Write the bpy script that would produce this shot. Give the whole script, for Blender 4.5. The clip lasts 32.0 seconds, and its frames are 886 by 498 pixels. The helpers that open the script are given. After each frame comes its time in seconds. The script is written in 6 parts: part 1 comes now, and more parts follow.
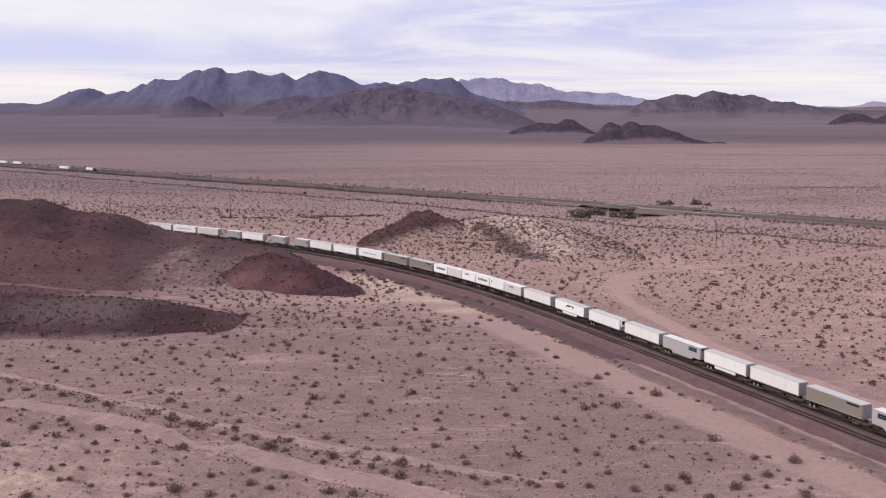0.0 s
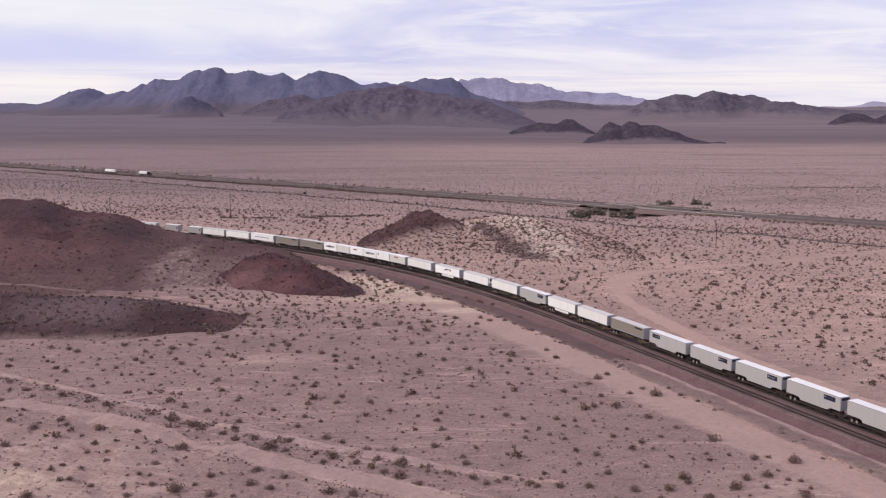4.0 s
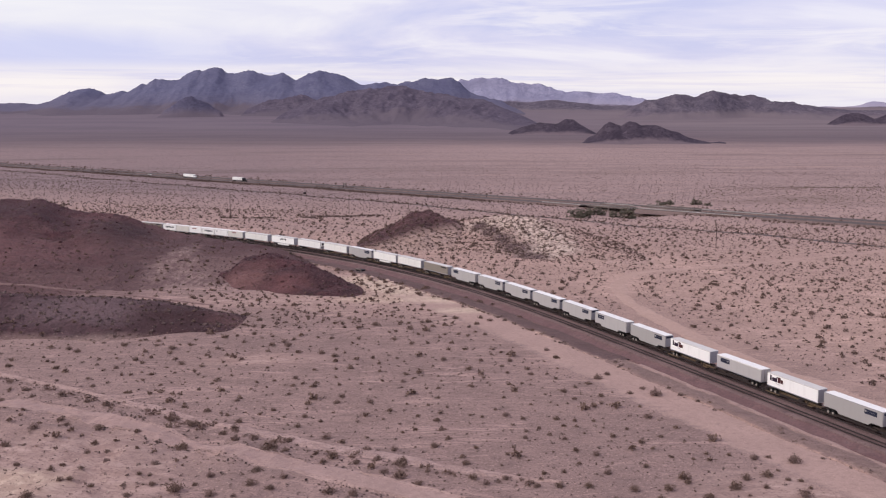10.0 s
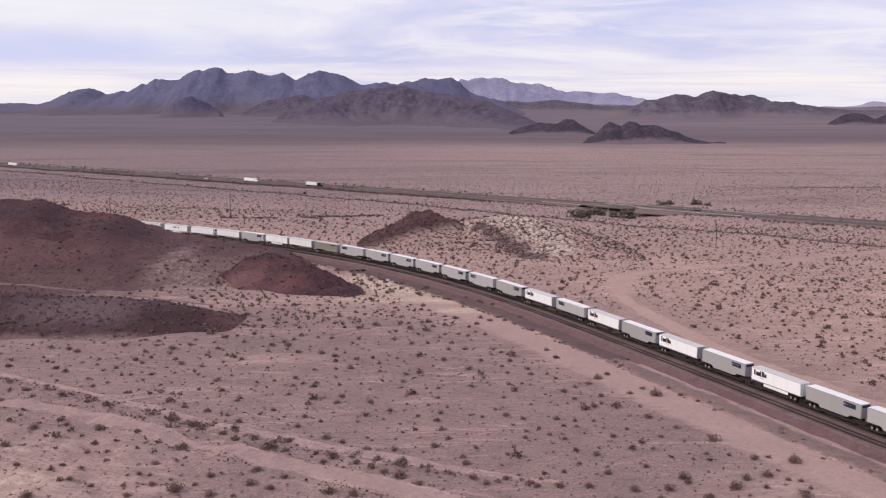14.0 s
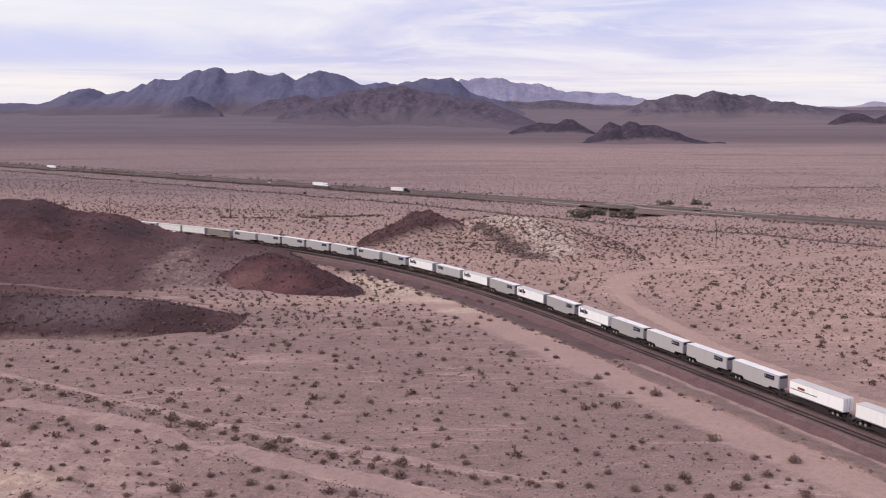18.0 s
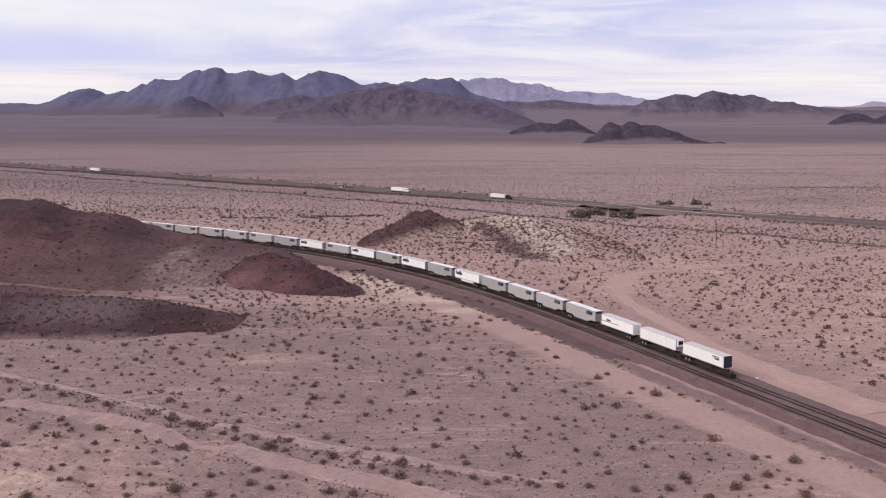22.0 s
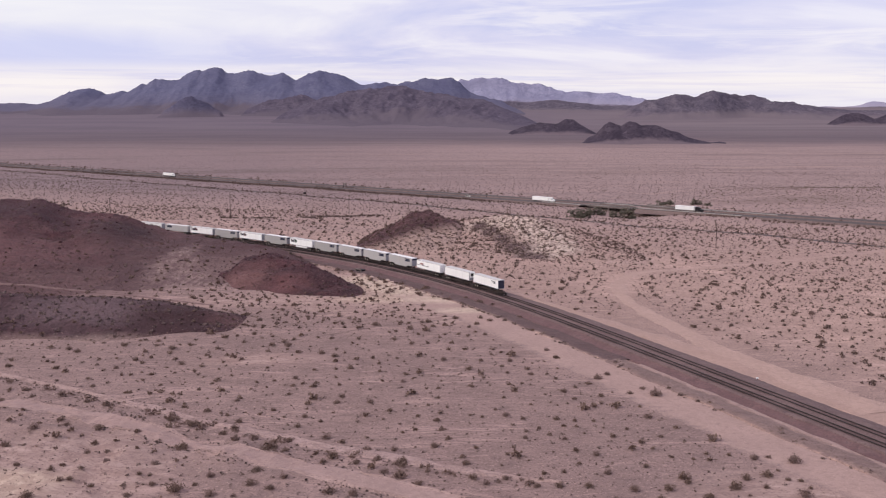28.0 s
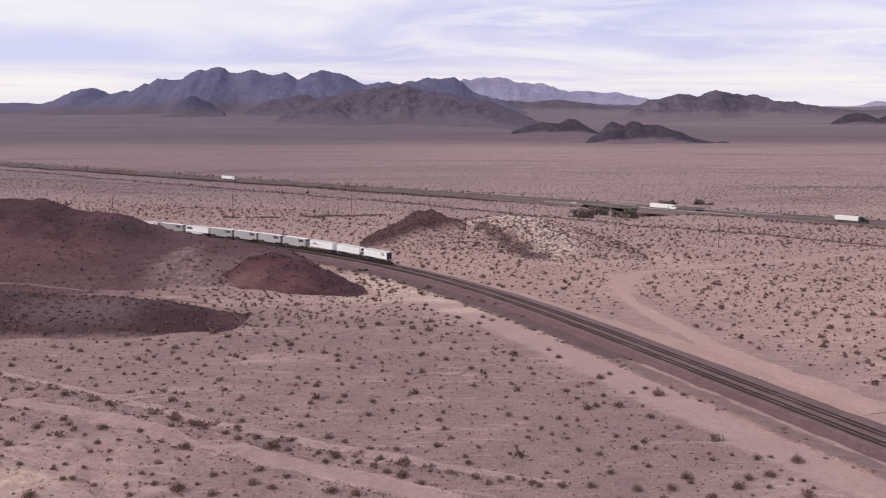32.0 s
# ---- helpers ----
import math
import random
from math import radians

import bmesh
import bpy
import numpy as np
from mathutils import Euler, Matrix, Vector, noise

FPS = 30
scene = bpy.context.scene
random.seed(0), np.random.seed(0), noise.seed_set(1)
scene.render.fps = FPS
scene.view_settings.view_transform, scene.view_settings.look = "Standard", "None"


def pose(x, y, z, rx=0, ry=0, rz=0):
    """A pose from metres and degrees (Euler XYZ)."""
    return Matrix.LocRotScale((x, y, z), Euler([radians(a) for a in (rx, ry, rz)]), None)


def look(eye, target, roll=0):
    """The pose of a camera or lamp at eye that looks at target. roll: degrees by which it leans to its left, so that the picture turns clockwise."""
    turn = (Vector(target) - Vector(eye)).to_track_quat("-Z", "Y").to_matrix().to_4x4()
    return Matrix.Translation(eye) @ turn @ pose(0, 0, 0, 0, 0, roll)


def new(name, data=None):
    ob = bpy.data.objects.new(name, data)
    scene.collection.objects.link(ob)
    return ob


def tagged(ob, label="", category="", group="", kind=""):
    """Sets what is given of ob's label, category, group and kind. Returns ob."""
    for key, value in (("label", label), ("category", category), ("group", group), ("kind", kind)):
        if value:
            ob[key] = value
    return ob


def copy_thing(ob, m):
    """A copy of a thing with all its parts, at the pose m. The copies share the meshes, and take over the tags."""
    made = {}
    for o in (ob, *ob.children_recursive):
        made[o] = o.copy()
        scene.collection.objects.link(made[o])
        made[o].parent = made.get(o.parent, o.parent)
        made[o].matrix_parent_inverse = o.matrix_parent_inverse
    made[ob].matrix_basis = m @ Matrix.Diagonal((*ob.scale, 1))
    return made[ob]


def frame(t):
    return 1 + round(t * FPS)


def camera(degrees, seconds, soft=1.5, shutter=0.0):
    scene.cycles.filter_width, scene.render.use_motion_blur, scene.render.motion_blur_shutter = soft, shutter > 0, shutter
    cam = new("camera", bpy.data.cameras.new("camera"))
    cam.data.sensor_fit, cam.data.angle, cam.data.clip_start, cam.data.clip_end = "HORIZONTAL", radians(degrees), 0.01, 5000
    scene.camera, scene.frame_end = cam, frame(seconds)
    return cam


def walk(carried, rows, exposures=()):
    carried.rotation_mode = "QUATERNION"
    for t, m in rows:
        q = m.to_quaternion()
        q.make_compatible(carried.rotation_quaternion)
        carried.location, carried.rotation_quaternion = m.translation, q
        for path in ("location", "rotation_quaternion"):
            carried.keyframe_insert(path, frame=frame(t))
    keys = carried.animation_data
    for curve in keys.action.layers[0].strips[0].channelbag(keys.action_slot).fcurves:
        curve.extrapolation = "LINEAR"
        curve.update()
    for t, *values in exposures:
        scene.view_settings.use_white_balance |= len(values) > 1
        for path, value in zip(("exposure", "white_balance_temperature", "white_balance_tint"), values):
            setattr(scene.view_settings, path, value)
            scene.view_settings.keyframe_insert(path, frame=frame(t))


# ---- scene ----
# ---- camera ----
EYE = 62.0            # height of the lens over the rails
TILT = 90 - 8.273     # camera tilt
cam = camera(45.94, 32.0, 1.15)
STAND = ((0.0, 0, 0), (30.2, 0, 0), (30.5, -0.093, 0), (31.0, -0.093, -0.05), (31.5, -0.046, 0.0), (32.0, -0.02, 0.14))
walk(cam, [(t, pose(0, 0, EYE, TILT + a, 0, b)) for t, a, b in STAND], [(0, 0.0), (32, 0.0)])

# ---- light ----
SUN_FROM = Vector((-0.86, -0.32, 0.66)).normalized()
sun_data = bpy.data.lights.new("sun", "SUN")
sun_data.energy, sun_data.angle, sun_data.color = 2.0, radians(20), (1.0, 0.93, 0.86)
sun = new("sun", sun_data)
sun.matrix_world = look(SUN_FROM * 100, (0, 0, 0))

world = bpy.data.worlds.new("sky")
scene.world = world
world.use_nodes = True
wt = world.node_tree
wt.nodes.clear()


def wnode(kind, **inputs):
    n = wt.nodes.new(kind)
    for k, v in inputs.items():
        n.inputs[k.replace("_", " ")].default_value = v
    return n


w_out = wnode("ShaderNodeOutputWorld")
w_bg = wnode("ShaderNodeBackground", Strength=1.0)
w_sky = wt.nodes.new("ShaderNodeTexSky")
w_sky.sky_type, w_sky.sun_disc = "NISHITA", False
w_sky.sun_elevation = math.asin(SUN_FROM.z)
w_sky.sun_rotation = math.atan2(SUN_FROM.x, SUN_FROM.y)
w_dim = wnode("ShaderNodeVectorMath")
w_dim.operation = "SCALE"
w_dim.inputs["Scale"].default_value = 0.12
w_co = wt.nodes.new("ShaderNodeTexCoord")
w_sep = wt.nodes.new("ShaderNodeSeparateXYZ")
wl = wt.links.new
wl(w_co.outputs["Generated"], w_sep.inputs[0])


def w_noise(stretch, detail, rough, seat, distort=0.0):
    """Cloud noise drawn out along the horizon."""
    mp = wnode("ShaderNodeMapping", Scale=stretch, Location=seat)
    n = wnode("ShaderNodeTexNoise", Scale=1.0, Detail=detail, Roughness=rough, Distortion=distort)
    wl(w_co.outputs["Generated"], mp.inputs["Vector"])
    wl(mp.outputs["Vector"], n.inputs["Vector"])
    return n.outputs["Fac"]


def w_ramp(fac, *stops):
    r = wt.nodes.new("ShaderNodeValToRGB")
    e = r.color_ramp.elements
    while len(e) < len(stops):
        e.new(0.5)
    for el, (p, c) in zip(e, stops):
        el.position, el.color = p, (*c, 1) if isinstance(c, tuple) else (c, c, c, 1)
    wl(fac, r.inputs["Fac"])
    return r.outputs["Color"]


def w_range(value, a, b):
    r = wnode("ShaderNodeMapRange")
    r.interpolation_type = "SMOOTHSTEP"
    r.inputs["From Min"].default_value, r.inputs["From Max"].default_value = a, b
    wl(value, r.inputs["Value"])
    return r.outputs["Result"]


def w_mix(fac, a, b, mode="MIX"):
    n = wt.nodes.new("ShaderNodeMix")
    n.data_type, n.blend_type = "RGBA", mode
    for sock, v in (("Factor", fac), ("A", a), ("B", b)):
        if isinstance(v, tuple):
            n.inputs[sock].default_value = (*v, 1)
        elif isinstance(v, float):
            n.inputs[sock].default_value = v
        else:
            wl(v, n.inputs[sock])
    return n.outputs["Result"]


# a deck of soft stratus: grey-lavender bellies, blue gaps to the west, brighter breaks low down
clouds = w_ramp(w_noise((2.2, 2.2, 15.0), 7.0, 0.56, (0.7, 0.2, 0.35), 0.9), (0.40, (0.64, 0.64, 0.925)), (0.50, (0.765, 0.735, 0.955)), (0.60, (0.925, 0.885, 1.0)))
wisps = w_ramp(w_noise((4.4, 4.4, 40.0), 6.0, 0.6, (3.0, 1.0, 0.0), 0.8), (0.48, 0.0), (0.64, 0.7))
clouds = w_mix(wisps, clouds, (0.985, 0.93, 1.0))
# brighter cloud to the west above a strip of blue
high = w_mix(w_range(w_sep.outputs["X"], 0.02, -0.30), (0.0, 0.0, 0.0), w_ramp(w_sep.outputs["Z"], (0.048, 0.0), (0.068, 0.75), (0.12, 0.75), (0.2, 0.0)))
clouds = w_mix(high, clouds, (0.97, 0.945, 1.0))
west = w_mix(w_range(w_sep.outputs["X"], -0.08, -0.34), (0.0, 0.0, 0.0), w_ramp(w_sep.outputs["Z"], (0.018, 0.0), (0.030, 0.8), (0.046, 0.8), (0.066, 0.0)))
clouds = w_mix(west, clouds, (0.665, 0.69, 1.0))
low = w_ramp(w_sep.outputs["Z"], (0.0, 0.45), (0.014, 0.95), (0.022, 0.75), (0.034, 0.0))
breaks = w_ramp(w_noise((2.6, 2.6, 44.0), 5.0, 0.6, (1.9, 4.0, 0.15), 0.6), (0.40, 0.0), (0.55, 1.0))
clouds = w_mix(w_mix(1.0, low, breaks, "MULTIPLY"), clouds, (1.03, 0.965, 0.985))
sunset = w_mix(w_range(w_sep.outputs["X"], -0.24, -0.32), (0.0, 0.0, 0.0), w_ramp(w_sep.outputs["Z"], (0.0, 0.6), (0.008, 0.9), (0.016, 0.9), (0.023, 0.0)))
clouds = w_mix(sunset, clouds, (1.06, 0.99, 1.0))
bars = w_ramp(w_noise((2.6, 2.6, 110.0), 5.0, 0.6, (6.0, 2.0, 0.4), 0.4), (0.52, 0.0), (0.66, 0.5))
clouds = w_mix(w_mix(1.0, w_range(w_sep.outputs["Z"], 0.04, 0.010), bars, "MULTIPLY"), clouds, (0.77, 0.715, 0.93))
wl(w_sky.outputs["Color"], w_dim.inputs[0])
wl(w_mix(0.86, w_dim.outputs["Vector"], clouds), w_bg.inputs["Color"])
wl(w_bg.outputs["Background"], w_out.inputs["Surface"])

# ---- materials ----


class Mat:
    """A node material with object-space noise helpers."""

    def __init__(self, name, rough=0.9, metal=0.0):
        self.m = bpy.data.materials.new(name)
        self.m.use_nodes = True
        self.t = self.m.node_tree
        self.b = self.t.nodes["Principled BSDF"]
        self.b.inputs["Roughness"].default_value = rough
        self.b.inputs["Metallic"].default_value = metal
        self.b.inputs["Specular IOR Level"].default_value = 0.25
        self.geo = self.t.nodes.new("ShaderNodeNewGeometry")

    def link(self, a, b):
        self.t.links.new(a, b)

    def pos(self, local=False):
        if local:
            return self.t.nodes.new("ShaderNodeTexCoord").outputs["Object"]
        return self.geo.outputs["Position"]

    def scaled(self, vec, sx, sy, sz):
        n = self.t.nodes.new("ShaderNodeMapping")
        n.inputs["Scale"].default_value = (sx, sy, sz)
        self.link(vec, n.inputs["Vector"])
        return n.outputs["Vector"]

    def noise(self, scale, detail=4.0, rough=0.55, vec=None, local=False, distort=0.0):
        n = self.t.nodes.new("ShaderNodeTexNoise")
        n.inputs["Scale"].default_value = scale
        n.inputs["Detail"].default_value = detail
        n.inputs["Roughness"].default_value = rough
        n.inputs["Distortion"].default_value = distort
        self.link(vec if vec else self.pos(local), n.inputs["Vector"])
        return n.outputs["Fac"]

    def ramp(self, fac, stops):
        n = self.t.nodes.new("ShaderNodeValToRGB")
        e = n.color_ramp.elements
        while len(e) < len(stops):
            e.new(0.5)
        for el, (p, c) in zip(e, stops):
            el.position = p
            el.color = (*c, 1) if len(c) == 3 else c
        self.link(fac, n.inputs["Fac"])
        return n.outputs["Color"]

    def step(self, fac, a, b):
        return self.ramp(fac, ((a, (0, 0, 0)), (b, (1, 1, 1))))

    def mix(self, fac, a, b, mode="MIX"):
        n = self.t.nodes.new("ShaderNodeMix")
        n.data_type, n.blend_type = "RGBA", mode
        for sock, v in (("Factor", fac), ("A", a), ("B", b)):
            if isinstance(v, (int, float)):
                n.inputs[sock].default_value = v
            elif isinstance(v, tuple):
                n.inputs[sock].default_value = (*v, 1)
            else:
                self.link(v, n.inputs[sock])
        return n.outputs["Result"]

    def spot(self, x, y, rx, ry, wobble=0.9, wave=0.06, soft=0.5):
        """1 inside a ragged oval on the plan, 0 outside."""
        n = self.t.nodes.new("ShaderNodeMapping")
        n.inputs["Location"].default_value = (-x / rx, -y / ry, 0)
        n.inputs["Scale"].default_value = (1 / rx, 1 / ry, 0)
        self.link(self.pos(), n.inputs["Vector"])
        d = self.t.nodes.new("ShaderNodeVectorMath")
        d.operation = "LENGTH"
        self.link(n.outputs["Vector"], d.inputs[0])
        add = self.t.nodes.new("ShaderNodeMath")
        add.operation = "MULTIPLY_ADD"
        add.inputs[1].default_value = wobble
        self.link(self.noise(wave, 6, 0.68, distort=0.6), add.inputs[0])
        self.link(d.outputs["Value"], add.inputs[2])
        r = self.t.nodes.new("ShaderNodeMapRange")
        r.inputs["From Min"].default_value, r.inputs["From Max"].default_value = 1 + wobble / 2 + soft / 2, 1 + wobble / 2 - soft / 2
        self.link(add.outputs[0], r.inputs["Value"])
        return r.outputs["Result"]

    def faded(self, colour, into, wave=0.35):
        """Mix into another colour where the mesh's edge value rises, broken up by noise."""
        add = self.t.nodes.new("ShaderNodeMath")
        add.operation = "MULTIPLY_ADD"
        add.inputs[1].default_value = 1.5
        self.link(self.noise(wave, 6, 0.7), add.inputs[0])
        self.link(self.attr("edge"), add.inputs[2])
        r = self.t.nodes.new("ShaderNodeMapRange")
        r.inputs["From Min"].default_value, r.inputs["From Max"].default_value = 1.0, 1.5
        self.link(add.outputs[0], r.inputs["Value"])
        return self.mix(r.outputs["Result"], colour, into)

    def attr(self, name):
        n = self.t.nodes.new("ShaderNodeAttribute")
        n.attribute_name = name
        return n.outputs["Fac"]

    def random(self):
        return self.t.nodes.new("ShaderNodeObjectInfo").outputs["Random"]

    def island(self):
        return self.geo.outputs["Random Per Island"]

    def color(self, c):
        if isinstance(c, tuple):
            self.b.inputs["Base Color"].default_value = (*c, 1)
        else:
            self.link(c, self.b.inputs["Base Color"])
        return self

    def bump(self, fac, strength=0.4, dist=0.1):
        n = self.t.nodes.new("ShaderNodeBump")
        n.inputs["Strength"].default_value = strength
        n.inputs["Distance"].default_value = dist
        self.link(fac, n.inputs["Height"])
        self.link(n.outputs["Normal"], self.b.inputs["Normal"])
        return self


LEFT_SAND = ((0.323, 0.217, 0.192), (0.267, 0.180, 0.162), (0.204, 0.138, 0.126))
RIGHT_SAND = ((0.453, 0.304, 0.252), (0.398, 0.266, 0.225), (0.313, 0.208, 0.178))


def sand_colour(m, light, dark, pebble):
    """Desert floor: broad tone, patches, wash streaks, gravel and pebbles."""
    c = m.mix(m.step(m.noise(0.012, 4, 0.6), 0.38, 0.62), dark, light)
    c = m.mix(m.step(m.noise(0.09, 5, 0.6), 0.42, 0.75), c, tuple(v * 0.8 for v in dark))
    for scale, lo, hi, gain in ((0.05, 0.58, 0.70, 1.20), (0.17, 0.60, 0.70, 1.20)):
        streak = m.noise(scale, 5, 0.65, m.scaled(m.pos(), 0.5, 3.0, 1), distort=1.2)
        c = m.mix(m.step(streak, lo, hi), c, tuple(min(1, v * gain) for v in light))
    c = m.mix(m.step(m.noise(0.28, 5, 0.7, m.scaled(m.pos(), 0.7, 2.0, 1)), 0.52, 0.68), c, pebble)
    c = m.mix(m.step(m.noise(1.3, 4, 0.7), 0.50, 0.68), c, pebble)
    c = m.mix(m.step(m.noise(1.9, 3, 0.7), 0.58, 0.66), c, tuple(v * 1.3 for v in light))
    # thin pale rills left by runoff
    for scale, peak in ((0.016, 0.50), (0.022, 0.56), (0.03, 0.44)):
        line = m.noise(scale, 5, 0.6, m.scaled(m.pos(), 0.45, 1.7, 1), distort=0.5)
        rill = m.ramp(line, ((peak - 0.012, (0, 0, 0)), (peak, (1, 1, 1)), (peak + 0.012, (0, 0, 0))))
        rill = m.mix(m.step(m.noise(0.04, 4, 0.6), 0.46, 0.62), (0, 0, 0), rill)
        c = m.mix(rill, c, tuple(min(1, v * 1.32) for v in light))
    return m.mix(m.step(m.noise(2.6, 3, 0.75), 0.57, 0.66), c, tuple(v * 0.5 for v in pebble))


def mat_ground():
    m = Mat("desert_sand", 0.95)
    m.b.inputs["Specular IOR Level"].default_value = 0.06
    left = sand_colour(m, *LEFT_SAND)
    right = sand_colour(m, *RIGHT_SAND)
    # the sand is paler beyond the railway and along it
    side = m.t.nodes.new("ShaderNodeVectorMath")
    side.operation = "DOT_PRODUCT"
    side.inputs[1].default_value = (0.70, 0.714, 0)
    m.link(m.pos(), side.inputs[0])
    wob = m.t.nodes.new("ShaderNodeMath")
    wob.operation = "MULTIPLY_ADD"
    wob.inputs[1].default_value = 70
    m.link(m.noise(0.02, 4, 0.6), wob.inputs[0])
    m.link(side.outputs["Value"], wob.inputs[2])
    where = m.t.nodes.new("ShaderNodeMapRange")
    where.inputs["From Min"].default_value, where.inputs["From Max"].default_value = 225, 320
    m.link(wob.outputs[0], where.inputs["Value"])
    c = m.mix(where.outputs["Result"], left, right)
    # pale washed flats of fine sand
    pale = m.mix(m.step(m.noise(0.22, 6, 0.7, m.scaled(m.pos(), 0.7, 1.8, 1), distort=0.8), 0.40, 0.66), (0.30, 0.197, 0.172), (0.468, 0.328, 0.284))
    pale = m.mix(m.step(m.noise(1.6, 4, 0.7), 0.52, 0.68), pale, (0.20, 0.13, 0.115))
    for sx, sy, ra, rb in ((-70, 172, 24, 20), (-20, 330, 26, 24), (-14, 354, 20, 16), (-34, 366, 10, 8), (8, 300, 20, 12), (-45, 250, 14, 5), (62, 150, 22, 20), (-90, 305, 16, 6), (-12, 334, 26, 18), (-44, 328, 26, 12), (-66, 322, 20, 8), (-84, 566, 34, 9), (-52, 612, 16, 10), (-70, 536, 34, 12)):
        c = m.mix(m.spot(sx, sy, ra, rb, 1.4, 0.07, 0.9), c, pale)
    bright = m.mix(m.step(m.noise(0.5, 5, 0.7), 0.42, 0.64), (0.40, 0.279, 0.225), (0.575, 0.430, 0.340))
    bright = m.mix(m.step(m.noise(1.8, 4, 0.7), 0.56, 0.68), bright, (0.17, 0.115, 0.10))
    for sx, sy, ra, rb in ((-72, 164, 9, 6), (-12, 342, 20, 11), (-30, 352, 9, 6), (8, 322, 14, 6), (-22, 326, 12, 6)):
        c = m.mix(m.spot(sx, sy, ra, rb, 1.4, 0.09, 0.9), c, bright)
    # scree between the hill's foot and the bench
    scree = m.mix(m.step(m.noise(0.6, 5, 0.7), 0.42, 0.66), (0.190, 0.116, 0.110), (0.120, 0.070, 0.070))
    c = m.mix(m.spot(-190, 336, 82, 16, 0.6, 0.07, 0.5), c, scree)
    # the far flats, greyer with distance: scrub too small to see singly
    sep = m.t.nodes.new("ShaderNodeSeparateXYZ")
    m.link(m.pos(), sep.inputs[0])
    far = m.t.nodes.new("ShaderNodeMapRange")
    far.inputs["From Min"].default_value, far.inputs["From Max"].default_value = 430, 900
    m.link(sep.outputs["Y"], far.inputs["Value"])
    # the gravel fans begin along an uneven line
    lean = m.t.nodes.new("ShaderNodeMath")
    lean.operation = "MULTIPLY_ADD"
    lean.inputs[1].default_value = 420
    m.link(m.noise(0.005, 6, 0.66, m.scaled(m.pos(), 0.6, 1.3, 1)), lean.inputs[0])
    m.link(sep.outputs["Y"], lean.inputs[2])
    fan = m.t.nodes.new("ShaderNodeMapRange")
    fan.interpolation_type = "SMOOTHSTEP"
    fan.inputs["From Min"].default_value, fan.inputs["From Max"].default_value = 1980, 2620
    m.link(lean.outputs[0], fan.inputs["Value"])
    # the western flat is darker than the eastern
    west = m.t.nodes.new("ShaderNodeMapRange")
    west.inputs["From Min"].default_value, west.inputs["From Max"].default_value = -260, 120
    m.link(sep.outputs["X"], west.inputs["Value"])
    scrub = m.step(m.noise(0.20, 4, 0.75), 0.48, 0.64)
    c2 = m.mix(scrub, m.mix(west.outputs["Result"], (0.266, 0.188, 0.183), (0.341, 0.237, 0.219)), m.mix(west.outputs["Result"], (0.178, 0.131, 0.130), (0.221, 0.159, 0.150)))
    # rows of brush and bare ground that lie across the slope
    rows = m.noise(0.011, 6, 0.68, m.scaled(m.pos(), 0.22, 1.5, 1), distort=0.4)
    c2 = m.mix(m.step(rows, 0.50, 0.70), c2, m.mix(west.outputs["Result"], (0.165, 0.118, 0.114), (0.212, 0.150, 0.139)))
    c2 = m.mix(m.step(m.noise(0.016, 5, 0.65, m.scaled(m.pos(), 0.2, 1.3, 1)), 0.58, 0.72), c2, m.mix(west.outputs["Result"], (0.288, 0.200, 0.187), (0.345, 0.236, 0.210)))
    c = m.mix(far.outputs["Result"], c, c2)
    # the fans' mauve has distance haze painted into it
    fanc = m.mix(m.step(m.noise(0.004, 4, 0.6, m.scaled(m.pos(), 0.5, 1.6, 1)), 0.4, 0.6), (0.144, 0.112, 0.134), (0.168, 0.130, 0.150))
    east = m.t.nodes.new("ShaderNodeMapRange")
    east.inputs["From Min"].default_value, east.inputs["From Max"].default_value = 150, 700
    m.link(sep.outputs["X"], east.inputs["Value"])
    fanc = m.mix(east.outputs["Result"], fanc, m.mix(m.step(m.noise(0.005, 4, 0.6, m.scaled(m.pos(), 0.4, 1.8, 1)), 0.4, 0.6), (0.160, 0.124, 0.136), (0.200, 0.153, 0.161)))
    # the fans are darkest along their lower edge and paler further out
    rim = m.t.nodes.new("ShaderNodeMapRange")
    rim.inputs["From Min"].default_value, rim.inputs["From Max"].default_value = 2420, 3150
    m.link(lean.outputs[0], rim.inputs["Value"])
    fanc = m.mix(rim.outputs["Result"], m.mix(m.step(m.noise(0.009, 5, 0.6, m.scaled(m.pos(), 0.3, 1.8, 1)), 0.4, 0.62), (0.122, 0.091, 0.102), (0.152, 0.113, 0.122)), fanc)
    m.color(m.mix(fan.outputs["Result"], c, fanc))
    m.bump(m.noise(0.8, 6, 0.65), 0.7, 0.4)
    return m.m


CREAM = (0.555, 0.410, 0.322)


